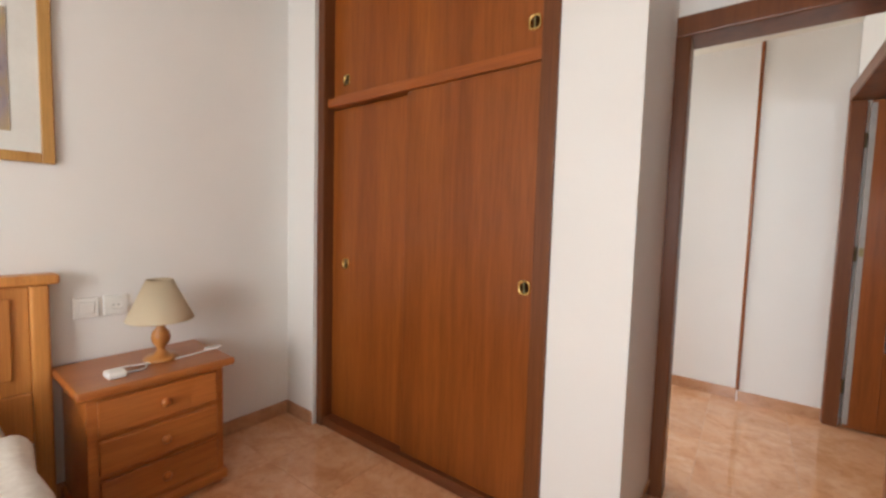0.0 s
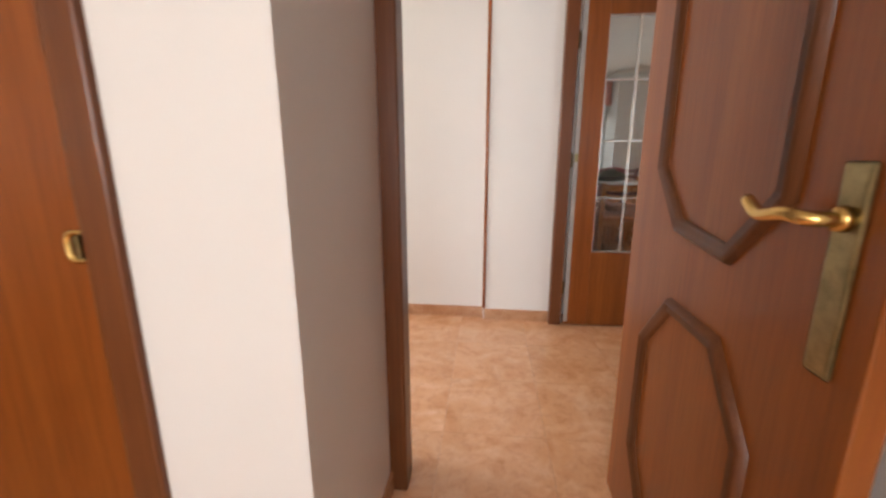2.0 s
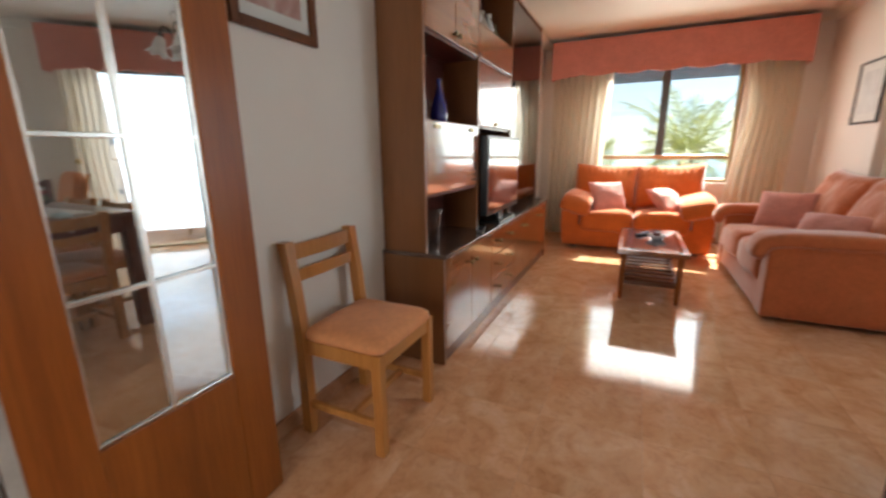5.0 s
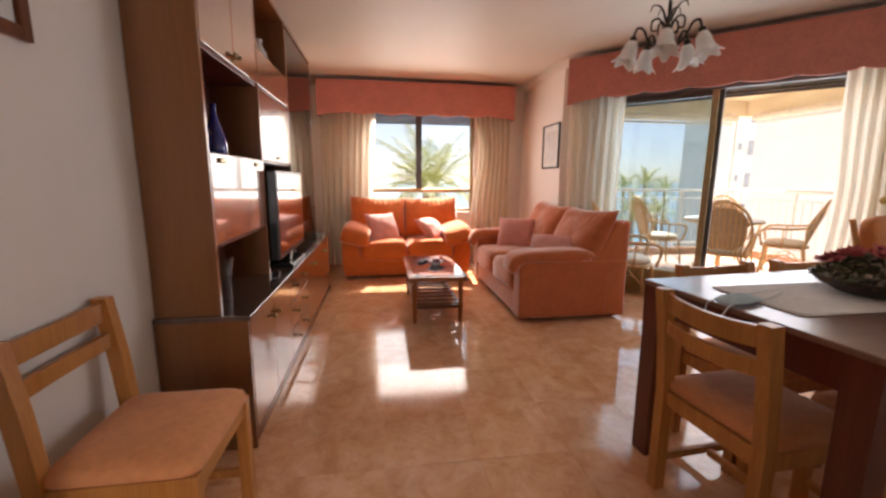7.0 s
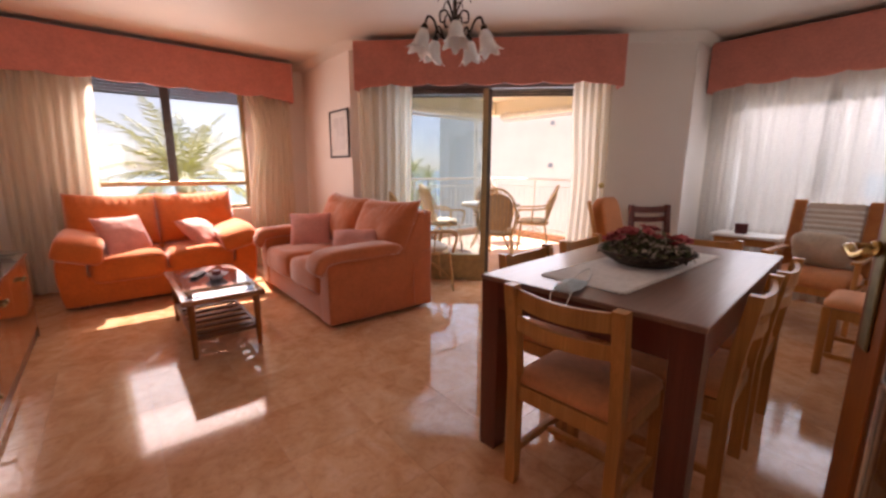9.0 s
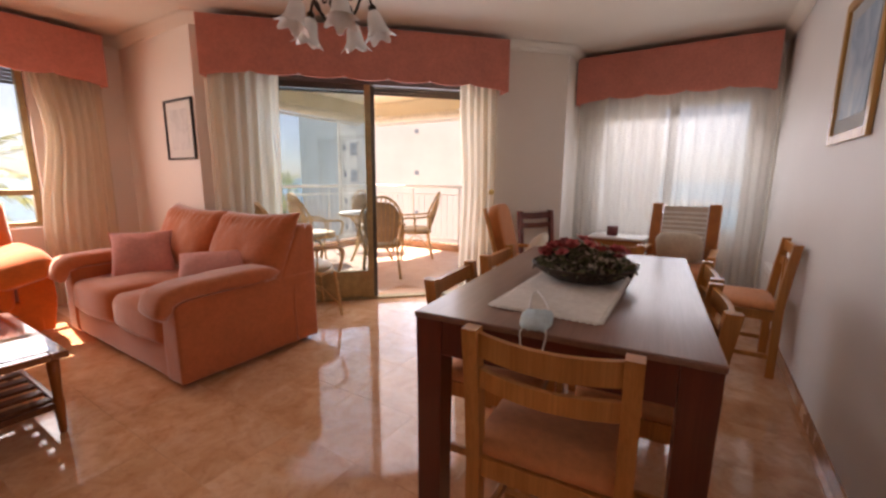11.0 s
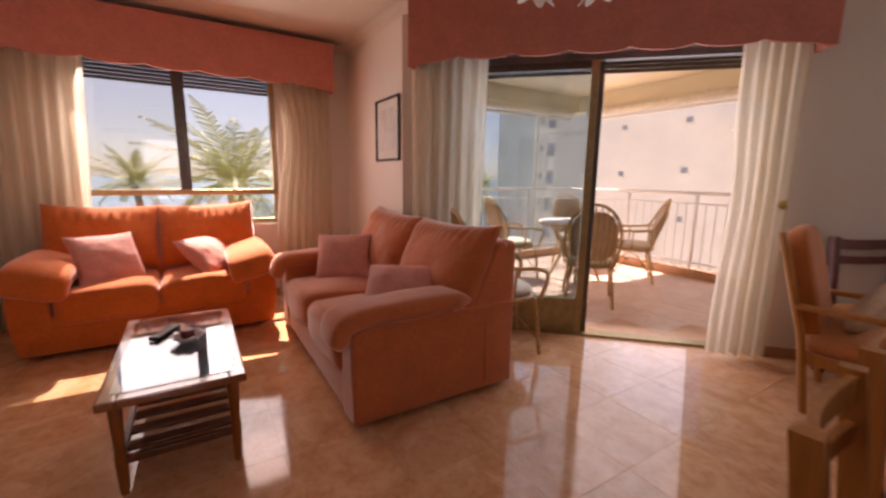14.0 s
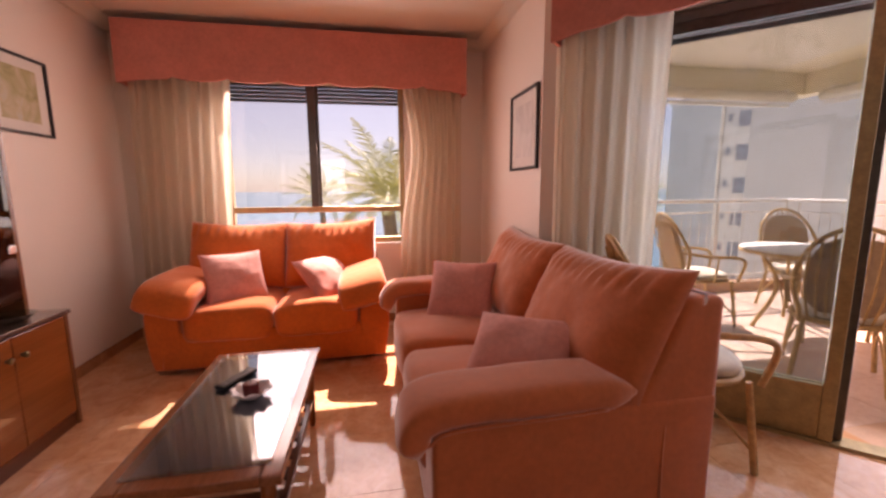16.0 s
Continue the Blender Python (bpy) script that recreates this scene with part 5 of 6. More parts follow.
for s in (-1, 1):
    part("shelf_side", box((-a + 0.062, a - 0.062), (s * (b - 0.05) - 0.011, s * (b - 0.05) + 0.011), (0.127, 0.153), 0.003), DARKWOOD_X, ct)
for k in range(7):
    x = -a + 0.13 + k * (2 * a - 0.26) / 6
    part("shelf_slat", box((x - 0.030, x + 0.030), (-b + 0.062, b - 0.062), (0.136, 0.152), 0.004), DARKWOOD, ct)
rc = thing("remote_control", "black remote control on the coffee table", "remote control", pose(6.02, 3.66, zt + 0.007, 0, 0, -28))
part("case", box((-0.095, 0.095), (-0.024, 0.024), (0, 0.018), 0.006, 3), BLACK, rc)
for i in range(6):
    for j in range(3):
        part("button", box((-0.07 + 0.024 * i, -0.058 + 0.024 * i), (-0.017 + 0.013 * j, -0.009 + 0.013 * j), (0.018, 0.020), 0), RENDER_G, rc)
cd = thing("candle_dish", "dark red candle in a small frilled glass dish", "candle", pose(5.86, 3.56, zt + 0.0055))
dish = bmesh.new()
add_ring_surface(dish, [[(r * (1 + wv * math.cos(8 * a)) * math.cos(a), r * (1 + wv * math.cos(8 * a)) * math.sin(a), z + 0.10 * wv * r * math.sin(8 * a) * 4) for a in (2 * math.pi * k / 48 for k in range(48))]
                        for r, z, wv in ((0.034, 0.0, 0), (0.040, 0.004, 0), (0.058, 0.022, 0.04), (0.074, 0.036, 0.10), (0.071, 0.039, 0.10), (0.055, 0.026, 0.04), (0.036, 0.008, 0))])
part("dish", dish, plain("milky_glass", (0.74, 0.70, 0.72), 0.15, 0, 0.06, 20, coat=0.5), cd, "frilled milky glass dish", True)
part("candle", lathe([(0.026, 0.010), (0.030, 0.02), (0.030, 0.056), (0.024, 0.060), (0.0, 0.055)], 18), plain("dark_red_wax", (0.16, 0.012, 0.012), 0.4), cd, "dark red wax", True)
part("wick", tube([(0, 0, 0.054), (0.002, 0, 0.066)], 0.0012, 5), BLACK, cd)


# ---- wall unit ----
wu = thing("wall_unit", "glossy brown veneer wall unit with niches and cupboards", "wall unit")
U0, U1, YB, YU, YW = 3.905, 6.585, 4.625, 4.735, 4.995
part("side_panel", box((3.925, 3.947), (YU, YW), (0.62, 2.30), 0.002), CABINET_Z, wu)
part("base_side", box((U0, U0 + 0.022), (YB, YW), (0.0, 0.60), 0.002), CABINET_Z, wu)
part("base_side", box((U1 - 0.022, U1), (YB, YW), (0.0, 0.60), 0.002), CABINET_Z, wu)
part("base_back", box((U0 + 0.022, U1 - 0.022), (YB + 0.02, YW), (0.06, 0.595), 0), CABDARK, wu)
part("plinth", box((U0 + 0.022, U1 - 0.022), (YB + 0.012, YB + 0.03), (0.0, 0.07), 0.002), DARKWOOD_X, wu)
part("worktop", box((U0 - 0.004, U1 + 0.006), (YB - 0.012, YW), (0.600, 0.622), 0.004, 3), CABTOP, wu, "dark polished top")


def knob(parent, x, y, z):
    part("knob", moved(lathe([(0.006, 0), (0.006, 0.010), (0.014, 0.016), (0.014, 0.022), (0.006, 0.027), (0, 0.027)], 12), Matrix.Translation((x, y, z)) @ Matrix.Rotation(radians(90), 4, "X")), OLDBRASS, parent, "", True)


bx = [U0 + 0.024, 4.70, 5.30, 5.92, U1 - 0.024]
for k, (p, q) in enumerate(zip(bx, bx[1:])):
    if k == 1:
        for j in range(3):
            z = 0.08 + 0.172 * j
            d = part("drawer", box((p + 0.003, q - 0.003), (YB, YB + 0.019), (z, z + 0.166), 0.003), CABINET, wu)
            knob(d, (p + q) / 2 - 0.15, YB, z + 0.09)
            knob(d, (p + q) / 2 + 0.15, YB, z + 0.09)
    else:
        h = (p + q) / 2
        for u, w, kx in ((p + 0.003, h - 0.002, h - 0.04), (h + 0.002, q - 0.003, h + 0.04)):
            d = part("cupboard_door", box((u, w), (YB, YB + 0.019), (0.08, 0.592), 0.003), CABINET, wu)
            knob(d, kx, YB, 0.50)
A0, A1, B1, C1 = 3.947, 4.70, 5.46, 6.50
for x in (A1, B1, C1):
    part("upright", box((x - 0.011, x + 0.011), (YU, YW), (0.622, 2.30), 0.002), CABINET_Z, wu)
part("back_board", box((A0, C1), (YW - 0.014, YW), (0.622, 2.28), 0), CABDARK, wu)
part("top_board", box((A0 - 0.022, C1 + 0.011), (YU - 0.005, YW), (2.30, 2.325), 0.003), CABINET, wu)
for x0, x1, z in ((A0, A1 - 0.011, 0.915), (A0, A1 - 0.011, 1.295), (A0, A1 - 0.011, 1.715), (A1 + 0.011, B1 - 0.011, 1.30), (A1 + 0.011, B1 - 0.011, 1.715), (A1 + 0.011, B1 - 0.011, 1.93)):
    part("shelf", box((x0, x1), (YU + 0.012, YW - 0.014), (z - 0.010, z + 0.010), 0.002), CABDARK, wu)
flap = part("flap_door", box((A0 + 0.003, A1 - 0.013), (YU, YU + 0.018), (0.925, 1.30), 0.003), CABINET, wu, "glossy drop-front flap")
for x in (A0 + 0.12, A1 - 0.13):
    part("catch", box((x - 0.035, x + 0.035), (YU - 0.010, YU), (1.262, 1.285), 0.004), OLDBRASS, flap)
flap = part("flap_door", box((A1 + 0.013, B1 - 0.013), (YU, YU + 0.018), (1.31, 1.705), 0.003), CABINET, wu, "glossy drop-front flap")
part("catch", box((5.04, 5.11), (YU - 0.010, YU), (1.322, 1.345), 0.004), OLDBRASS, flap)
part("fascia", box((A1 + 0.013, B1 - 0.013), (YU, YU + 0.018), (1.725, 1.925), 0.003), CABINET, wu)
h = (A0 + A1) / 2
for u, w, kx in ((A0 + 0.003, h - 0.002, h - 0.03), (h + 0.002, A1 - 0.013, h + 0.03)):
    d = part("cupboard_door", box((u, w), (YU, YU + 0.019), (1.725, 2.295), 0.003), CABINET, wu)
    knob(d, kx, YU, 1.765)
g = part("glass_door", box((B1 + 0.013, C1 - 0.013), (YU, YU + 0.006), (0.70, 2.28), 0.001), SMOKED, wu, "tall smoked glass door")
g.visible_shadow = False
for z in (0.95, 1.75, 2.2):
    part("hinge", box((C1 - 0.055, C1 - 0.012), (YU - 0.006, YU - 0.0005), (z - 0.018, z + 0.018), 0.002), SILVER, g)
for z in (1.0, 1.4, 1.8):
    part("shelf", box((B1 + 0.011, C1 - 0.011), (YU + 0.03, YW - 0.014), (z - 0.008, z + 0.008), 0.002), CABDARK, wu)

tv = thing("television", "flat black television on a stand in the wall unit", "television", pose(5.14, 4.70, 0.622, 0, 0, 0))
part("housing", box((-0.40, 0.40), (-0.02, 0.035), (0.075, 0.625), 0.008, 3), BLACK, tv)
part("screen", box((-0.375, 0.375), (-0.0225, -0.0205), (0.115, 0.600), 0), SCREEN, tv, "glossy dark screen")
part("neck", box((-0.05, 0.05), (0.0, 0.03), (0.015, 0.08), 0.004), BLACK, tv)
part("foot", box((-0.21, 0.21), (-0.055, 0.105), (0.0, 0.016), 0.006, 3), BLACK, tv)
CLEAR = clear_glass("clear_vase_glass", (0.88, 0.91, 0.91))
va = thing("glass_vase", "tall clear glass vase standing in the lower niche", "vase", pose(4.14, 4.82, 0.622))
part("body", lathe([(0.050, 0), (0.055, 0.008), (0.052, 0.03), (0.058, 0.12), (0.075, 0.205), (0.071, 0.205), (0.053, 0.12), (0.046, 0.03), (0.0, 0.02)], 22), CLEAR, va, "", True)
bo = thing("blue_bottle", "cobalt blue glass bottle in the open niche", "bottle", pose(4.36, 4.86, 1.305))
part("body", lathe([(0.045, 0), (0.052, 0.01), (0.052, 0.05), (0.046, 0.10), (0.026, 0.16), (0.015, 0.20), (0.014, 0.245), (0.019, 0.25), (0.0, 0.25)], 20), BLUEGLASS, bo, "", True)
for x, hgt in ((4.02, 0.13), (4.08, 0.10)):
    gb = thing("wine_glass", "small stemmed glass in the open niche", "glass", pose(x, 4.80, 1.305), group="stemmed glasses")
    part("bowl", lathe([(0.026, 0), (0.024, 0.004), (0.005, 0.008), (0.005, hgt * 0.5), (0.022, hgt * 0.6), (0.028, hgt * 0.8), (0.025, hgt)], 14), CLEAR, gb, "", True)
for x, c_, s in ((4.86, WHITE, 1.0), (5.00, PALEPETAL, 0.8), (5.14, WHITE, 0.9), (5.28, OLDBRASS, 0.7)):
    jg = thing("ornament", "small pale china ornament on the upper shelf", "ornament", pose(x, 4.83, 1.94, 0, 0, 0), group="china ornaments")
    part("body", lathe([(0.036 * s, 0), (0.042 * s, 0.02 * s), (0.05 * s, 0.06 * s), (0.03 * s, 0.11 * s), (0.017 * s, 0.14 * s), (0.025 * s, 0.17 * s), (0.0, 0.18 * s)], 18), c_, jg, "", True)
for x, z, s in ((5.70, 1.41, 1.0), (5.95, 1.41, 0.8), (6.2, 1.41, 1.1), (5.8, 1.01, 0.9), (6.1, 1.01, 1.0), (5.75, 1.81, 0.9), (6.05, 1.81, 1.0)):
    jg = thing("ornament", "small dark ornament behind the smoked glass", "ornament", pose(x, 4.87, z - 0.002), group="glass cabinet ornaments")
    part("body", lathe([(0.03 * s, 0), (0.045 * s, 0.05 * s), (0.035 * s, 0.10 * s), (0.015 * s, 0.13 * s), (0.02 * s, 0.16 * s), (0, 0.16 * s)], 14), PALEPETAL, jg, "", True)
di = thing("glass_dish", "clear glass dish on the wall unit top", "dish", pose(6.35, 4.70, 0.622))
part("bowl", lathe([(0.04, 0), (0.045, 0.006), (0.08, 0.03), (0.095, 0.045), (0.09, 0.046), (0.06, 0.02), (0.0, 0.012)], 20), CLEAR, di, "", True)
rc2 = thing("remote_control", "black remote control on the wall unit top", "remote control", pose(4.62, 4.68, 0.6225, 0, 0, 12))
part("case", box((-0.085, 0.085), (-0.022, 0.022), (0, 0.018), 0.006, 3), BLACK, rc2)


# ---- chandelier ----
ch = thing("chandelier", "bronze chandelier with five white tulip glass shades", "chandelier", pose(4.88, 2.10, 0.0))
part("ceiling_rose", lathe([(0.055, H - 0.002), (0.058, H - 0.018), (0.035, H - 0.045), (0.012, H - 0.055)][::-1], 20), IRON, ch, "", True)
part("stem", tube([(0, 0, 2.14), (0, 0, H - 0.05)], 0.008, 8), IRON, ch)
part("hub", lathe([(0.0, 2.085), (0.017, 2.09), (0.036, 2.13), (0.024, 2.16), (0.038, 2.19), (0.017, 2.24), (0.012, 2.30)], 16), IRON, ch, "", True)
for k in range(5):
    a = 2 * math.pi * k / 5 + math.radians(215)
    R = Matrix.Rotation(a, 4, "Z")
    arm = part("arm", moved(tube(smooth_line([(0.012, 0, 2.16), (0.06, 0, 2.11), (0.115, 0, 2.15), (0.15, 0, 2.225), (0.19, 0, 2.24), (0.212, 0, 2.19)], 6), 0.0085, 8), R), IRON, ch, "", True)
    part("scroll", moved(tube(smooth_line([(0.012, 0, 2.21), (0.055, 0, 2.29), (0.10, 0, 2.28), (0.10, 0, 2.22), (0.07, 0, 2.22)], 6), 0.0065, 6), R), IRON, arm, "", True)
    part("finial_leaf", moved(tube(smooth_line([(0.012, 0, 2.27), (0.05, 0.01, 2.36), (0.10, 0, 2.38), (0.12, 0, 2.34)], 5), 0.008, 6, 0.002), R), IRON, arm, "", True)
    part("cup", moved(lathe([(0.012, 0.0), (0.022, 0.01), (0.024, 0.03), (0.010, 0.045)], 12), R @ Matrix.Translation((0.215, 0, 2.15))), IRON, arm, "", True)
    bell = bmesh.new()
    rings = []
    for r0, h, wv in ((0.022, 0.0, 0), (0.034, -0.020, 0), (0.040, -0.050, 0.0), (0.045, -0.080, 0.02), (0.058, -0.105, 0.10), (0.072, -0.122, 0.18)):
        rings.append([((r0 * (1 + wv * math.cos(6 * t))) * math.cos(t), (r0 * (1 + wv * math.cos(6 * t))) * math.sin(t), h - 0.012 * wv * 5 * math.cos(6 * t)) for t in (2 * math.pi * i / 36 for i in range(36))])
    inner = [[(x * 0.95, y * 0.95, z + 0.001) for x, y, z in r] for r in rings[::-1]]
    add_ring_surface(bell, rings + inner, cap=False)
    part("glass_shade", moved(bell, R @ Matrix.Translation((0.215, 0, 2.155)) @ Matrix.Rotation(radians(-16), 4, "Y") @ Matrix.Scale(1.22, 4)), FROST, ch, "white tulip glass shade", True)


# ---- dining corner: easy chairs and a small table ----
def easy_chair(m, label, slatted):
    """A wooden easy chair with an orange padded back, local +y to the front."""
    ob = thing("easy_chair", label, "armchair", m, group="wooden easy chairs")
    for s in (-1, 1):
        x = s * 0.27
        part("back_post", tube([(x, -0.16, 0.0), (x, -0.22, 0.42), (x, -0.36, 0.95)], 0.019, 8), OAKISH, ob)
        part("front_leg", tube([(x, 0.26, 0.0), (x, 0.25, 0.56)], 0.018, 8), OAKISH, ob)
        part("arm_rest", box((x - 0.03, x + 0.03), (-0.26, 0.32), (0.555, 0.582), 0.010, 3), OAKISH, ob)
        part("side_rail", box((x - 0.012, x + 0.012), (-0.18, 0.25), (0.27, 0.33), 0.003), OAKISH, ob)
    for y, z in ((0.25, 0.30), (-0.18, 0.30)):
        part("cross_rail", box((-0.26, 0.26), (y - 0.012, y + 0.012), (z - 0.03, z + 0.03), 0.003), OAKISH, ob)
    part("seat_cushion", moved(puff((0.52, 0.52, 0.14), 0.3, (32, 12), 0.004, 1.0, 0.6), Matrix.Translation((0, 0.03, 0.375))), SEAT, ob, "peach seat cushion", True)
    lean = Matrix.Translation((0, -0.245, 0.67)) @ Matrix.Rotation(radians(14), 4, "X")
    if slatted:
        part("back_pad", moved(soft_box((-0.185, 0.185), (-0.03, 0.035), (-0.28, 0.29), 0.02, 0.003, 2.0), lean), fabric("pale_striped_cloth", (0.66, 0.55, 0.44)), ob, "pale striped back", True)
        for k in range(11):
            part("stripe_slat", moved(box((-0.18, 0.18), (0.034, 0.044), (-0.24 + 0.045 * k, -0.218 + 0.045 * k), 0.003), lean), LINEN, ob, "pale slat")
        for s in (-1, 1):
            part("side_wing", moved(box(tuple(sorted((s * 0.19, s * 0.285))), (-0.035, 0.045), (-0.30, 0.31), 0.014, 3), lean), REDPINE, ob, "orange wooden side of the back")
    else:
        part("back_cushion", moved(puff((0.50, 0.11, 0.62), 0.3, (32, 14), 0.004, 2.0, 0.45), lean), fabric("orange_back_cloth", (0.62, 0.21, 0.06)), ob, "orange padded back", True)
    return ob


easy_chair(pose(4.20, 0.50, 0, 0, 0, 100), "wooden easy chair with an orange padded back by the terrace door", False)
easy_chair(pose(3.10, -0.30, 0, 0, 0, -4), "wooden easy chair with a striped back by the dining window", True)
for x, y, z, r in ((4.16, 0.47, 0.55, 100), (3.10, -0.30, 0.56, -4)):
    cu = thing("cushion", "cream square cushion on an easy chair", "cushion", pose(x, y, z, 0, 0, r) @ pose(0, -0.02, 0.03, 58, 0, 0), group="cream cushions")
    bm = puff((0.38, 0.34, 0.13), 0.5, (32, 12), 0.008, x, 1.0)
    part("cover", bm, CUSHION, cu, "", True)
st = thing("side_table", "small white painted table under the dining window", "side table", pose(3.66, -0.60, 0))
part("tabletop", box((-0.27, 0.27), (-0.19, 0.19), (0.60, 0.625), 0.006, 3), WHITE, st)
part("apron", box((-0.24, 0.24), (-0.16, 0.16), (0.53, 0.60), 0.003), PINE_X, st)
for x in (-1, 1):
    for y in (-1, 1):
        part("leg", box((x * 0.225 - 0.018, x * 0.225 + 0.018), (y * 0.145 - 0.018, y * 0.145 + 0.018), (0, 0.53), 0.003), PINE, st)
bxo = thing("small_box", "small dark red box on the white side table", "box", pose(3.72, -0.58, 0.626, 0, 0, 15))
part("case", box((-0.05, 0.05), (-0.035, 0.035), (0, 0.075), 0.004), plain("dark_red_card", (0.13, 0.02, 0.02), 0.5), bxo)
part("lid", box((-0.053, 0.053), (-0.038, 0.038), (0.075, 0.095), 0.004), plain("dark_red_lid", (0.10, 0.015, 0.015), 0.5), bxo)
rad = thing("radiator", "low white electric panel heater on the dining wall", "heater", pose(2.42, 0.15, 0))
part("panel", box((0.03, 0.075), (-0.30, 0.22), (0.16, 0.56), 0.010, 3), WHITE, rad)
for k in range(2):
    part("bracket", box((0.0, 0.03), (-0.2 + 0.3 * k, -0.17 + 0.3 * k), (0.2, 0.5), 0), WHITE, rad)
for k in range(7):
    part("fin", box((0.075, 0.081), (-0.26 + 0.07 * k, -0.225 + 0.07 * k), (0.20, 0.52), 0.002), WHITE, rad)


# ---- rattan chairs ----
def rattan_chair(m, label, cushion=CUSHION):
    """A round-backed cane armchair, local +y to the front."""
    ob = thing("rattan_chair", label, "chair", m, group="rattan chairs")
    back = [(0.25 * math.sin(a), -0.20 - 0.16 * max(0, math.cos(a)), 0.65 + 0.34 * math.cos(a)) for a in (radians(-125 + 250 * k / 14) for k in range(15))]
    part("back_hoop", tube(smooth_line([(-0.20, -0.16, 0.38)] + back + [(0.20, -0.16, 0.38)], 2), 0.014, 8), RATTAN, ob, "", True)
    for k in range(-4, 5):
        x = 0.05 * k
        top = 0.65 + 0.33 * math.sqrt(max(0.05, 1 - (x / 0.26) ** 2))
        part("back_cane", tube(smooth_line([(x * 0.8, -0.19, 0.40), (x, -0.26, 0.62), (x, -0.36 + 0.1 * abs(x), top)], 3), 0.007, 6), RATTAN, ob)
    pan = puff((0.42, 0.05, 0.52), 0.7, (28, 10), 0.004, 4.0, 0.8)
    part("back_pad", moved(pan, Matrix.Translation((0, -0.255, 0.68)) @ Matrix.Rotation(radians(16), 4, "X")), CANE, ob, "woven cane back", True)
    for s in (-1, 1):
        part("arm", tube(smooth_line([(s * 0.24, -0.27, 0.66), (s * 0.29, -0.05, 0.63), (s * 0.29, 0.18, 0.62), (s * 0.26, 0.25, 0.56), (s * 0.23, 0.22, 0.40)], 5), 0.014, 8), RATTAN, ob, "", True)
        part("arm_prop", tube([(s * 0.25, 0.02, 0.40), (s * 0.285, 0.02, 0.62)], 0.009, 6), RATTAN, ob)
        part("front_leg", tube([(s * 0.20, 0.19, 0.40), (s * 0.235, 0.23, 0.0)], 0.015, 8), RATTAN, ob)
        part("back_leg", tube([(s * 0.18, -0.17, 0.40), (s * 0.22, -0.24, 0.0)], 0.015, 8), RATTAN, ob)
        part("brace", tube(smooth_line([(s * 0.225, 0.22, 0.10), (s * 0.19, 0.0, 0.30), (s * 0.21, -0.22, 0.10)], 5), 0.008, 6), RATTAN, ob)
    ringp = [(0.235 * math.cos(a), 0.225 * math.sin(a), 0.395) for a in (2 * math.pi * k / 24 for k in range(25))]
    part("seat_hoop", tube(ringp, 0.017, 8), RATTAN, ob, "", True)
    part("seat_weave", lathe([(0.0, 0.388), (0.22, 0.390), (0.22, 0.400), (0.0, 0.402)], 24), RATTAN, ob)
    sc = puff((0.44, 0.43, 0.085), 0.7, (32, 10), 0.006, 6.0, 0.7)
    part("seat_pad", moved(sc, Matrix.Translation((0, 0.0, 0.435))), cushion, ob, "cream round seat pad", True)
    return ob


rc0 = rattan_chair(pose(5.86, 1.62, 0, 0, 0, 158), "rattan armchair with a pale seat pad behind the sofa")
for x, y, r in ((6.25, 0.15, 222), (7.45, 0.10, 165), (6.62, -1.09, -52), (7.45, -1.05, 70)):
    c = copy_thing(rc0, pose(x, y, 0, 0, 0, r))
    tagged(c, "rattan armchair with cream pads round the terrace table")
tt = thing("terrace_table", "round rattan table with a pale glass top", "table", pose(6.95, -0.45, 0))
part("tabletop", lathe([(0.0, 0.70), (0.44, 0.70), (0.45, 0.708), (0.44, 0.716), (0.0, 0.716)], 36), WHITE, tt, "pale round top", True)
part("rim", tube([(0.44 * math.cos(a), 0.44 * math.sin(a), 0.69) for a in (2 * math.pi * k / 32 for k in range(33))], 0.017, 8), RATTAN, tt, "", True)
for k in range(4):
    a = math.pi / 4 + math.pi / 2 * k
    part("leg", tube(smooth_line([(0.30 * math.cos(a), 0.30 * math.sin(a), 0.69), (0.16 * math.cos(a), 0.16 * math.sin(a), 0.38), (0.30 * math.cos(a), 0.30 * math.sin(a), 0.0)], 6), 0.017, 8), RATTAN, tt, "", True)

# ---- terrace shell ----
structure("ceiling_terrace", slab([((4.40, 8.45), (-2.05, -1.41), (H + 0.002, H + 0.12)), ((8.21, 8.45), (-1.40, 1.8), (H + 0.002, H + 0.12))]), TERWALL, "terrace ceiling with warm floor bounce in its cream colour", "ceiling")
structure("trim_terrace_beam", slab([((8.28, 8.44), (-2.04, 1.84), (2.26, H)), ((4.42, 8.28), (-2.04, -1.88), (2.26, H))]), TERWALL, "terrace edge beam with warm floor bounce in its cream colour", "beam")
structure("wall_terrace_end", slab([((4.22, 4.40), (-2.04, -1.06), (0, H))]), RENDER_W, "white rendered terrace end wall", "wall")
structure("trim_terrace_kerb", slab([((8.24, 8.40), (-2.0, 1.84), (-0.14, 0.10)), ((4.40, 8.24), (-2.0, -1.84), (-0.14, 0.10))]), SKIRT, "low terracotta tiled kerb under the railing", "kerb")
structure("terrace_slab", slab([((8.30, 8.40), (-2.0, 1.84), (-0.17, -0.14))]), GROUT, "terrace slab edge", "floor")
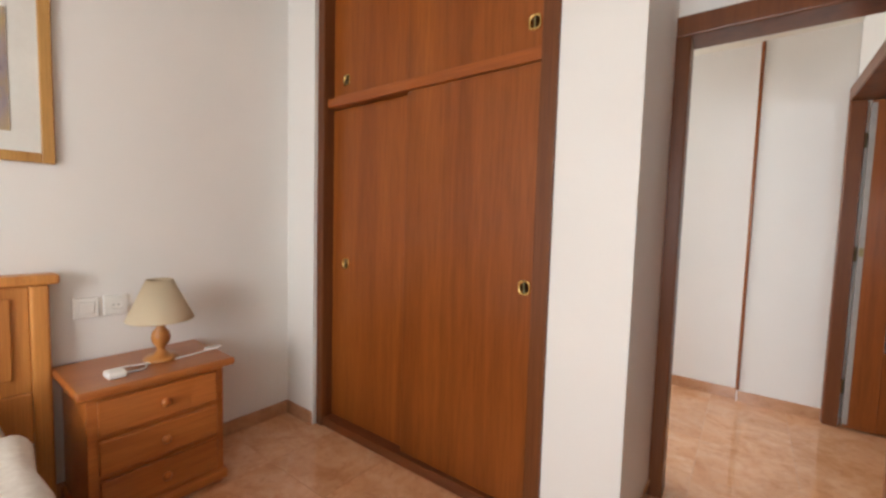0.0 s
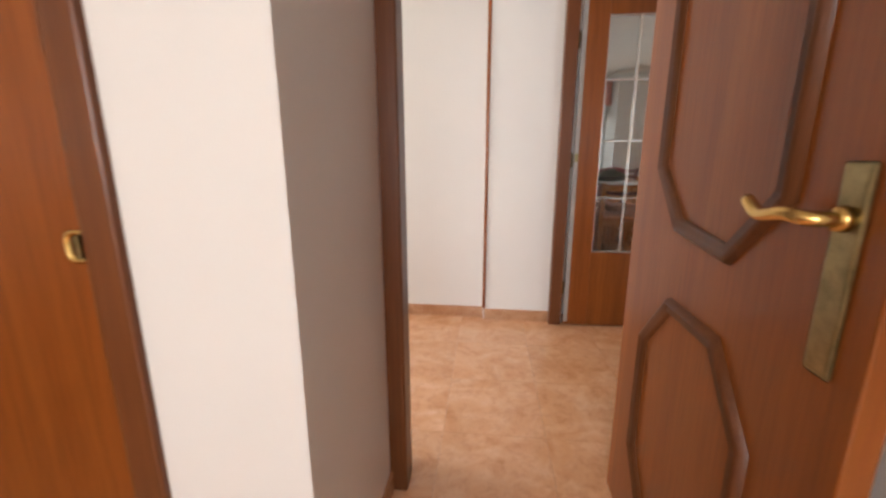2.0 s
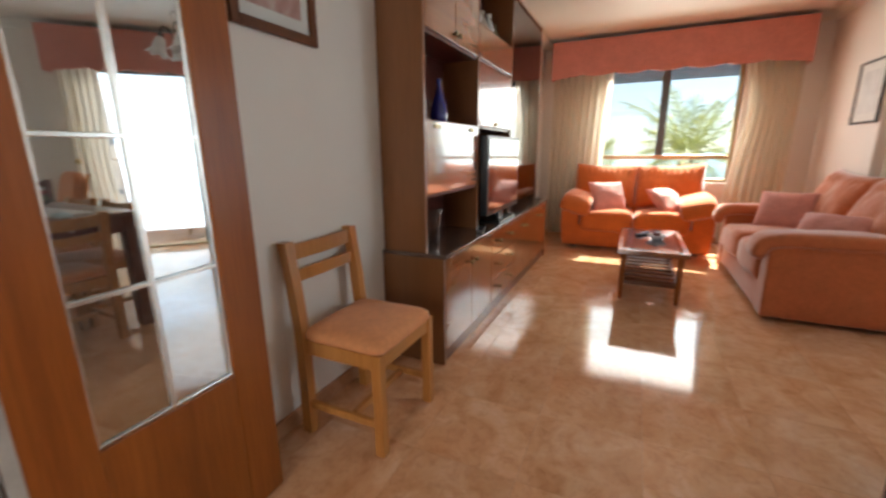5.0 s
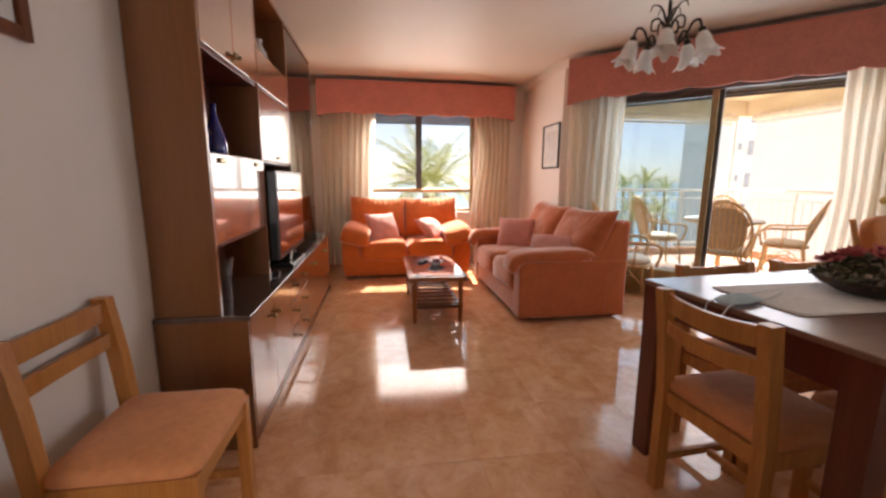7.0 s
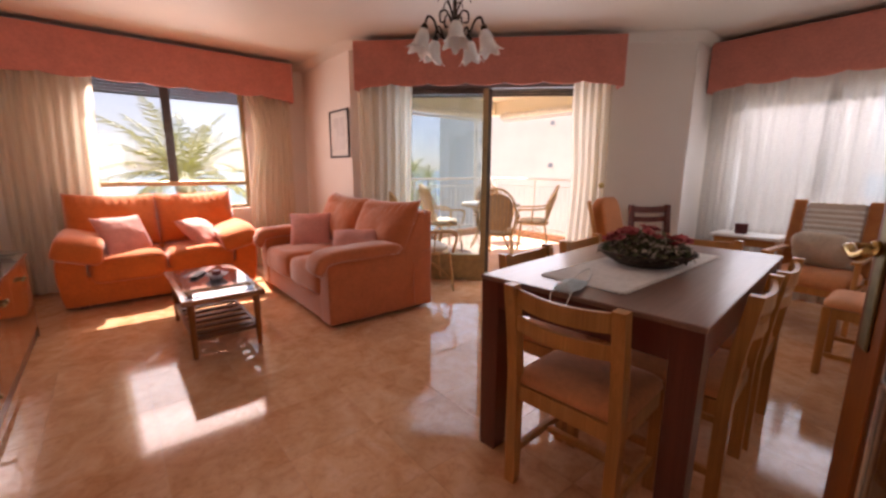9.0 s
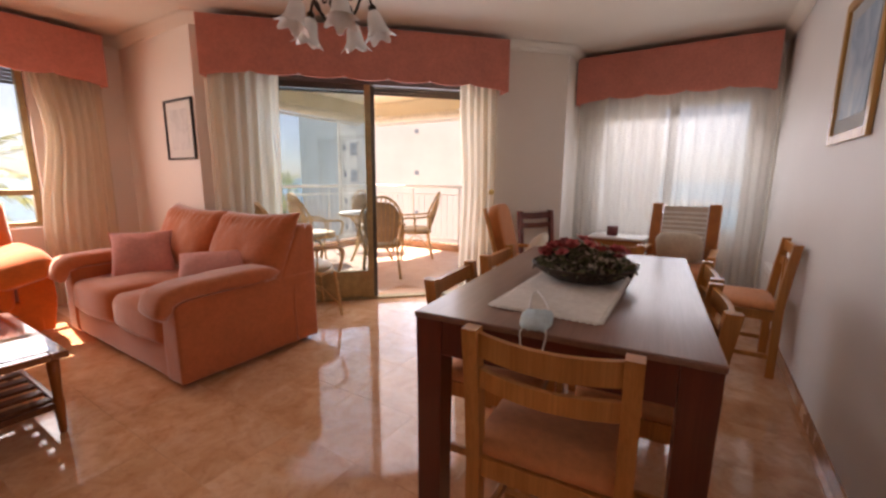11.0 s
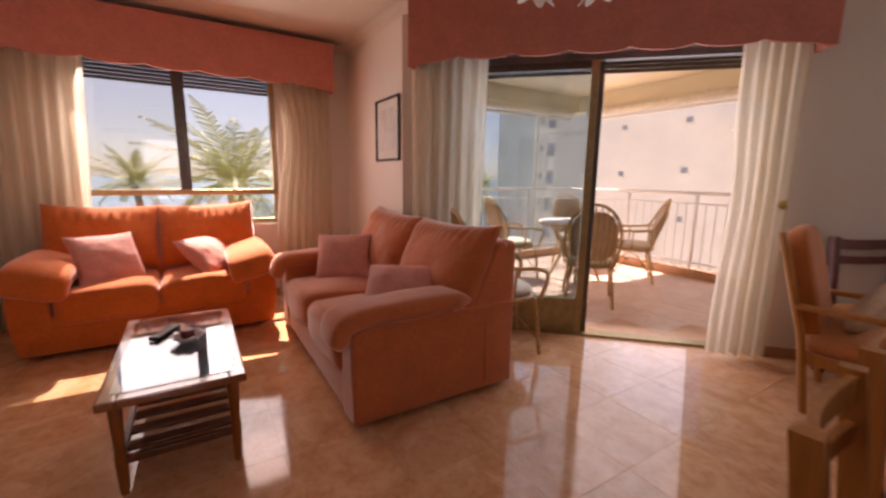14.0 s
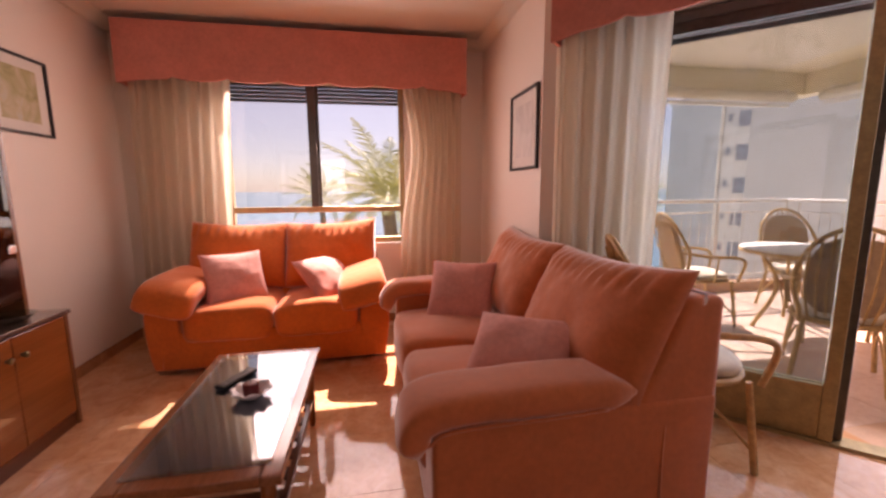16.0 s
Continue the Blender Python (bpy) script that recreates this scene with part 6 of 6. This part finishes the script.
for y, nm in ((-1.90, "x"), (8.32, "y")):
    rl = thing("terrace_railing", "white painted metal balcony railing", "railing", group="terrace railings")
    span = (4.45, 8.32) if nm == "x" else (-1.86, 1.80)

    def place(u, z, along=nm, off=y):
        return (u, off, z) if along == "x" else (off, u, z)

    part("top_rail", tube([place(span[0], 1.06), place(span[1], 1.06)], 0.022, 10), RAILWHITE, rl)
    part("mid_rail", tube([place(span[0], 0.93), place(span[1], 0.93)], 0.010, 8), RAILWHITE, rl)
    part("bottom_rail", tube([place(span[0], 0.18), place(span[1], 0.18)], 0.012, 8), RAILWHITE, rl)
    k = int((span[1] - span[0]) / 0.115)
    for i in range(k + 1):
        u = span[0] + (span[1] - span[0]) * i / k
        big = i % 8 == 0
        part("post" if big else "baluster", tube([place(u, 0.10), place(u, 1.05 if big else 0.95)], 0.018 if big else 0.008, 8 if big else 6), RAILWHITE, rl)
aw = thing("awning", "rolled cream awning under the terrace beam", "awning")
part("roll", tube([(4.6, -1.78, 2.20), (8.0, -1.78, 2.20)], 0.055, 12), CUSHION, aw, "", True)
for x in (4.8, 6.3, 7.9):
    part("bracket", box((x - 0.02, x + 0.02), (-1.90, -1.76), (2.235, 2.275), 0), RAILWHITE, aw)
part("valance_bar", box((4.6, 8.0), (-1.84, -1.80), (2.10, 2.135), 0.004), RAILWHITE, aw)
aw2 = thing("awning", "rolled cream awning along the sea side of the terrace", "awning")
part("roll", tube([(8.16, -1.6, 2.20), (8.16, 1.7, 2.20)], 0.055, 12), CUSHION, aw2, "", True)
for y in (-1.5, 0.1, 1.6):
    part("bracket", box((8.14, 8.30), (y - 0.02, y + 0.02), (2.235, 2.275), 0), RAILWHITE, aw2)
part("valance_bar", box((8.19, 8.23), (-1.6, 1.7), (2.10, 2.135), 0.004), RAILWHITE, aw2)

# ---- outdoors ----
GROUND = plain("dry_ground", (0.48, 0.43, 0.36), 0.95, 0, 0.25, 0.3)
SEA = plain("sea_water", (0.06, 0.16, 0.22), 0.25, 0, 0.15, 0.02, 0.3, 2.0)
gm = bmesh.new()
bmesh.ops.create_circle(gm, cap_ends=True, segments=64, radius=3500)
structure("ground", moved(gm, Matrix.Translation((0, 0, -9.6))), SEA, "hazy blue sea reaching the horizon", "sea")
structure("pavement", slab([((-40, 30), (-60, 40), (-9.9, -9.4))]), GROUND, "dry garden ground below the flats", "ground")


def palm(x, y, top, radius, fronds, seed):
    r = random.Random(seed)
    ob = thing("palm_tree", "tall date palm with arching green fronds", "palm tree", pose(x, y, 0), group="palm trees")
    pts = [(0.15 * math.sin(k), 0.1 * math.cos(k * 1.3), -9.5 + (top + 9.4) * k / 9) for k in range(10)]
    part("trunk", tube(pts, 0.24, 12, 0.19), PALM_BARK, ob)
    bm = bmesh.new()
    for f in range(fronds):
        az = 2.399 * f + r.uniform(-0.2, 0.2)
        lift = 1.45 - 1.65 * (f / fronds) + r.uniform(-0.12, 0.12)
        L = radius * r.uniform(0.85, 1.1)
        spine = []
        p, e = Vector((0.15, 0, top)), lift
        for k in range(17):
            spine.append(p.copy())
            p += Vector((math.cos(e), 0, math.sin(e))) * L / 16
            e -= 0.055 + 0.03 * (1.2 - lift) * 0.5
        R = Matrix.Rotation(az, 4, "Z")
        add_tube(bm, [R @ q for q in spine], 0.022, 4, 0.004)
        for k in range(2, 17):
            for half in (0, 0.5):
                q = spine[k] if not half else (spine[k] + spine[k - 1]) / 2
                d = (spine[k] - spine[k - 1]).normalized()
                ll = radius * 0.22 * math.sin(math.pi * (0.12 + 0.86 * (k - half) / 17)) * r.uniform(0.8, 1.1)
                for s in (-1, 1):
                    tip = q + d * ll * 0.75 + Vector((0, s * ll * 0.75, -ll * r.uniform(0.1, 0.5)))
                    w = d * 0.02
                    vs = [bm.verts.new(R @ v) for v in (q - w, q + w, (q + tip) / 2 + w + Vector((0, 0, 0.01)), tip, (q + tip) / 2 - w + Vector((0, 0, 0.01)))]
                    bm.faces.new(vs)
    part("crown", bm, PALM, ob, "arching feathery fronds")
    return ob


palm(15.4, 2.50, 0.95, 2.2, 27, 3)
palm(34.0, 6.3, 0.6, 2.6, 34, 8)
palm(46.0, -25.0, -3.2, 2.6, 28, 12)
palm(54.6, -29.1, 0.4, 2.5, 24, 20)
palm(47.4, -27.3, 0.9, 2.5, 24, 21)
palm(54.9, -35.6, 0.2, 2.5, 24, 22)
palm(42.2, -22.4, -1.7, 2.5, 24, 23)
palm(42.5, -25.5, -2.1, 2.5, 24, 24)


def flats(name, label, origin, turn, length, depth, z1, wins, parapet=True):
    """A block of flats: local x along the face that looks at us (local -y)."""
    ob = thing(name, label, "building", Matrix.Translation((*origin, 0)) @ Matrix.Rotation(radians(turn), 4, "Z"))
    part("wall", box((0, length), (0, depth), (-9.4, z1), 0), RENDER_W, ob)
    if parapet:
        part("roof", box((-0.15, length + 0.15), (-0.15, depth + 0.15), (z1, z1 + 0.5), 0.02), RENDER_W, ob)
    for x, z, w, h, kind in wins:
        wd = part("window", box((x, x + w), (-0.05, 0.02), (z, z + h), 0.0), FARGLASS, ob, "dark shuttered window")
        part("sill", box((x - 0.1, x + w + 0.1), (-0.18, -0.051), (z - 0.10, z), 0), RENDER_W, wd)
        part("frame", box((x - 0.06, x), (-0.09, -0.0505), (z, z + h), 0), RENDER_W, wd)
        if kind:
            part("balcony", box((x - 0.4, x + w + 0.6), (-1.0, -0.19), (z - 0.9, z - 0.1), 0.02), RENDER_W, ob, "white balcony")
    return ob


flats("apartment_block", "white rendered end wall of a lower block of flats", (40.6, -26.4), -174.6, 5.3, 9.0, 9.0, [])
ch = thing("chimney_stack", "small white chimney on the roof of the flats", "chimney", pose(37.0, -27.4, 9.5))
part("stack", box((-0.35, 0.35), (-0.3, 0.3), (0, 1.0), 0.02), RENDER_W, ch)
part("cap", box((-0.42, 0.42), (-0.37, 0.37), (1.0, 1.1), 0.02), RENDER_G, ch)
wc = [(1.0, -7.5 + 2.75 * k, 0.85, 1.3, 0) for k in range(6)] + [(0.25, -7.0 + 2.75 * k, 0.30, 0.6, 0) for k in range(6)] + [(2.05, -8.2 + 2.75 * k, 0.45, 2.1, 0) for k in range(6)]
flats("apartment_block", "white rendered stair side of the flats with dark windows", (35.2, -27.2), -148, 2.7, 6.0, 9.0, wc)
wb = [(4.4, -6.8 + 2.75 * k, 0.25, 0.28, 0) for k in range(5)] + [(7.8, -6.6 + 2.75 * k, 0.3, 0.3, 0) for k in range(5)]
wb += [(10.4, 4.7, 0.9, 1.1, 1), (12.6, 4.7, 0.9, 1.1, 1)]
flats("apartment_block", "tall white rendered block of flats with balconies", (24.0, -17.9), -163, 15.0, 9.0, 7.0, wb)
flats("apartment_block", "upper storeys of a white block of flats set back behind", (17.5, -29.0), -170, 12.0, 9.0, 12.5, [(1.5 + 3.2 * k, 7.0 + 2.75 * r, 1.3, 1.3, 1) for k in range(3) for r in range(2)])

# ---- floor tiles ----
S = 0.413


def tile_mesh(name, w, d, h=0.006, chamfer=0.0012):
    bm = add_box(bmesh.new(), (-w / 2, w / 2), (-d / 2, d / 2), (-h, 0.0))
    me = bpy.data.meshes.new(name)
    for v in bm.verts:
        if v.co.z > -h / 2:
            v.co.x *= 1 - 2 * chamfer / w
            v.co.y *= 1 - 2 * chamfer / d
    bm.normal_update()
    bm.to_mesh(me)
    bm.free()
    return me


def inside(x, y):
    if -0.45 < x < 2.33 and -1.3 < y < 3.36:
        return not (y > 2.9 and x < 1.45)
    if -1.2 < x <= 2.45 and 3.36 <= y < 4.95:
        return True
    return 2.40 <= x < 8.0 and -0.95 < y < 5.05 and x - y < 4.72


floor_ob = bpy.data.objects["floor"]
me = tile_mesh("tile", S - 0.0010, S - 0.0010, 0.006, 0.0003)
me.materials.append(TILE)
for i in range(-14, 10):
    for j in range(-13, 4):
        x, y = 4.52 + S * (i + 0.5), 4.06 + S * (j + 0.5)
        if any(inside(x + a * S / 2, y + b * S / 2) for a in (-1, 0, 1) for b in (-1, 0, 1)) and x - y < 4.72 + 0.25:
            t = new("tile", me)
            t.parent = floor_ob
            t.location = (x, y, 0.0)
me2 = tile_mesh("terrace_tile", S - 0.004, S - 0.004)
me2.materials.append(TERRACE)
for i in range(0, 11):
    for j in range(-12, 6):
        x, y = 4.52 + S * (i + 0.5), 4.06 + S * (j - 6 + 0.5)
        if x - y > 5.1 and x < 8.25 and -1.9 < y < 1.8:
            t = new("terrace_tile", me2)
            t.parent = floor_ob
            t.location = (x, y, -0.001)
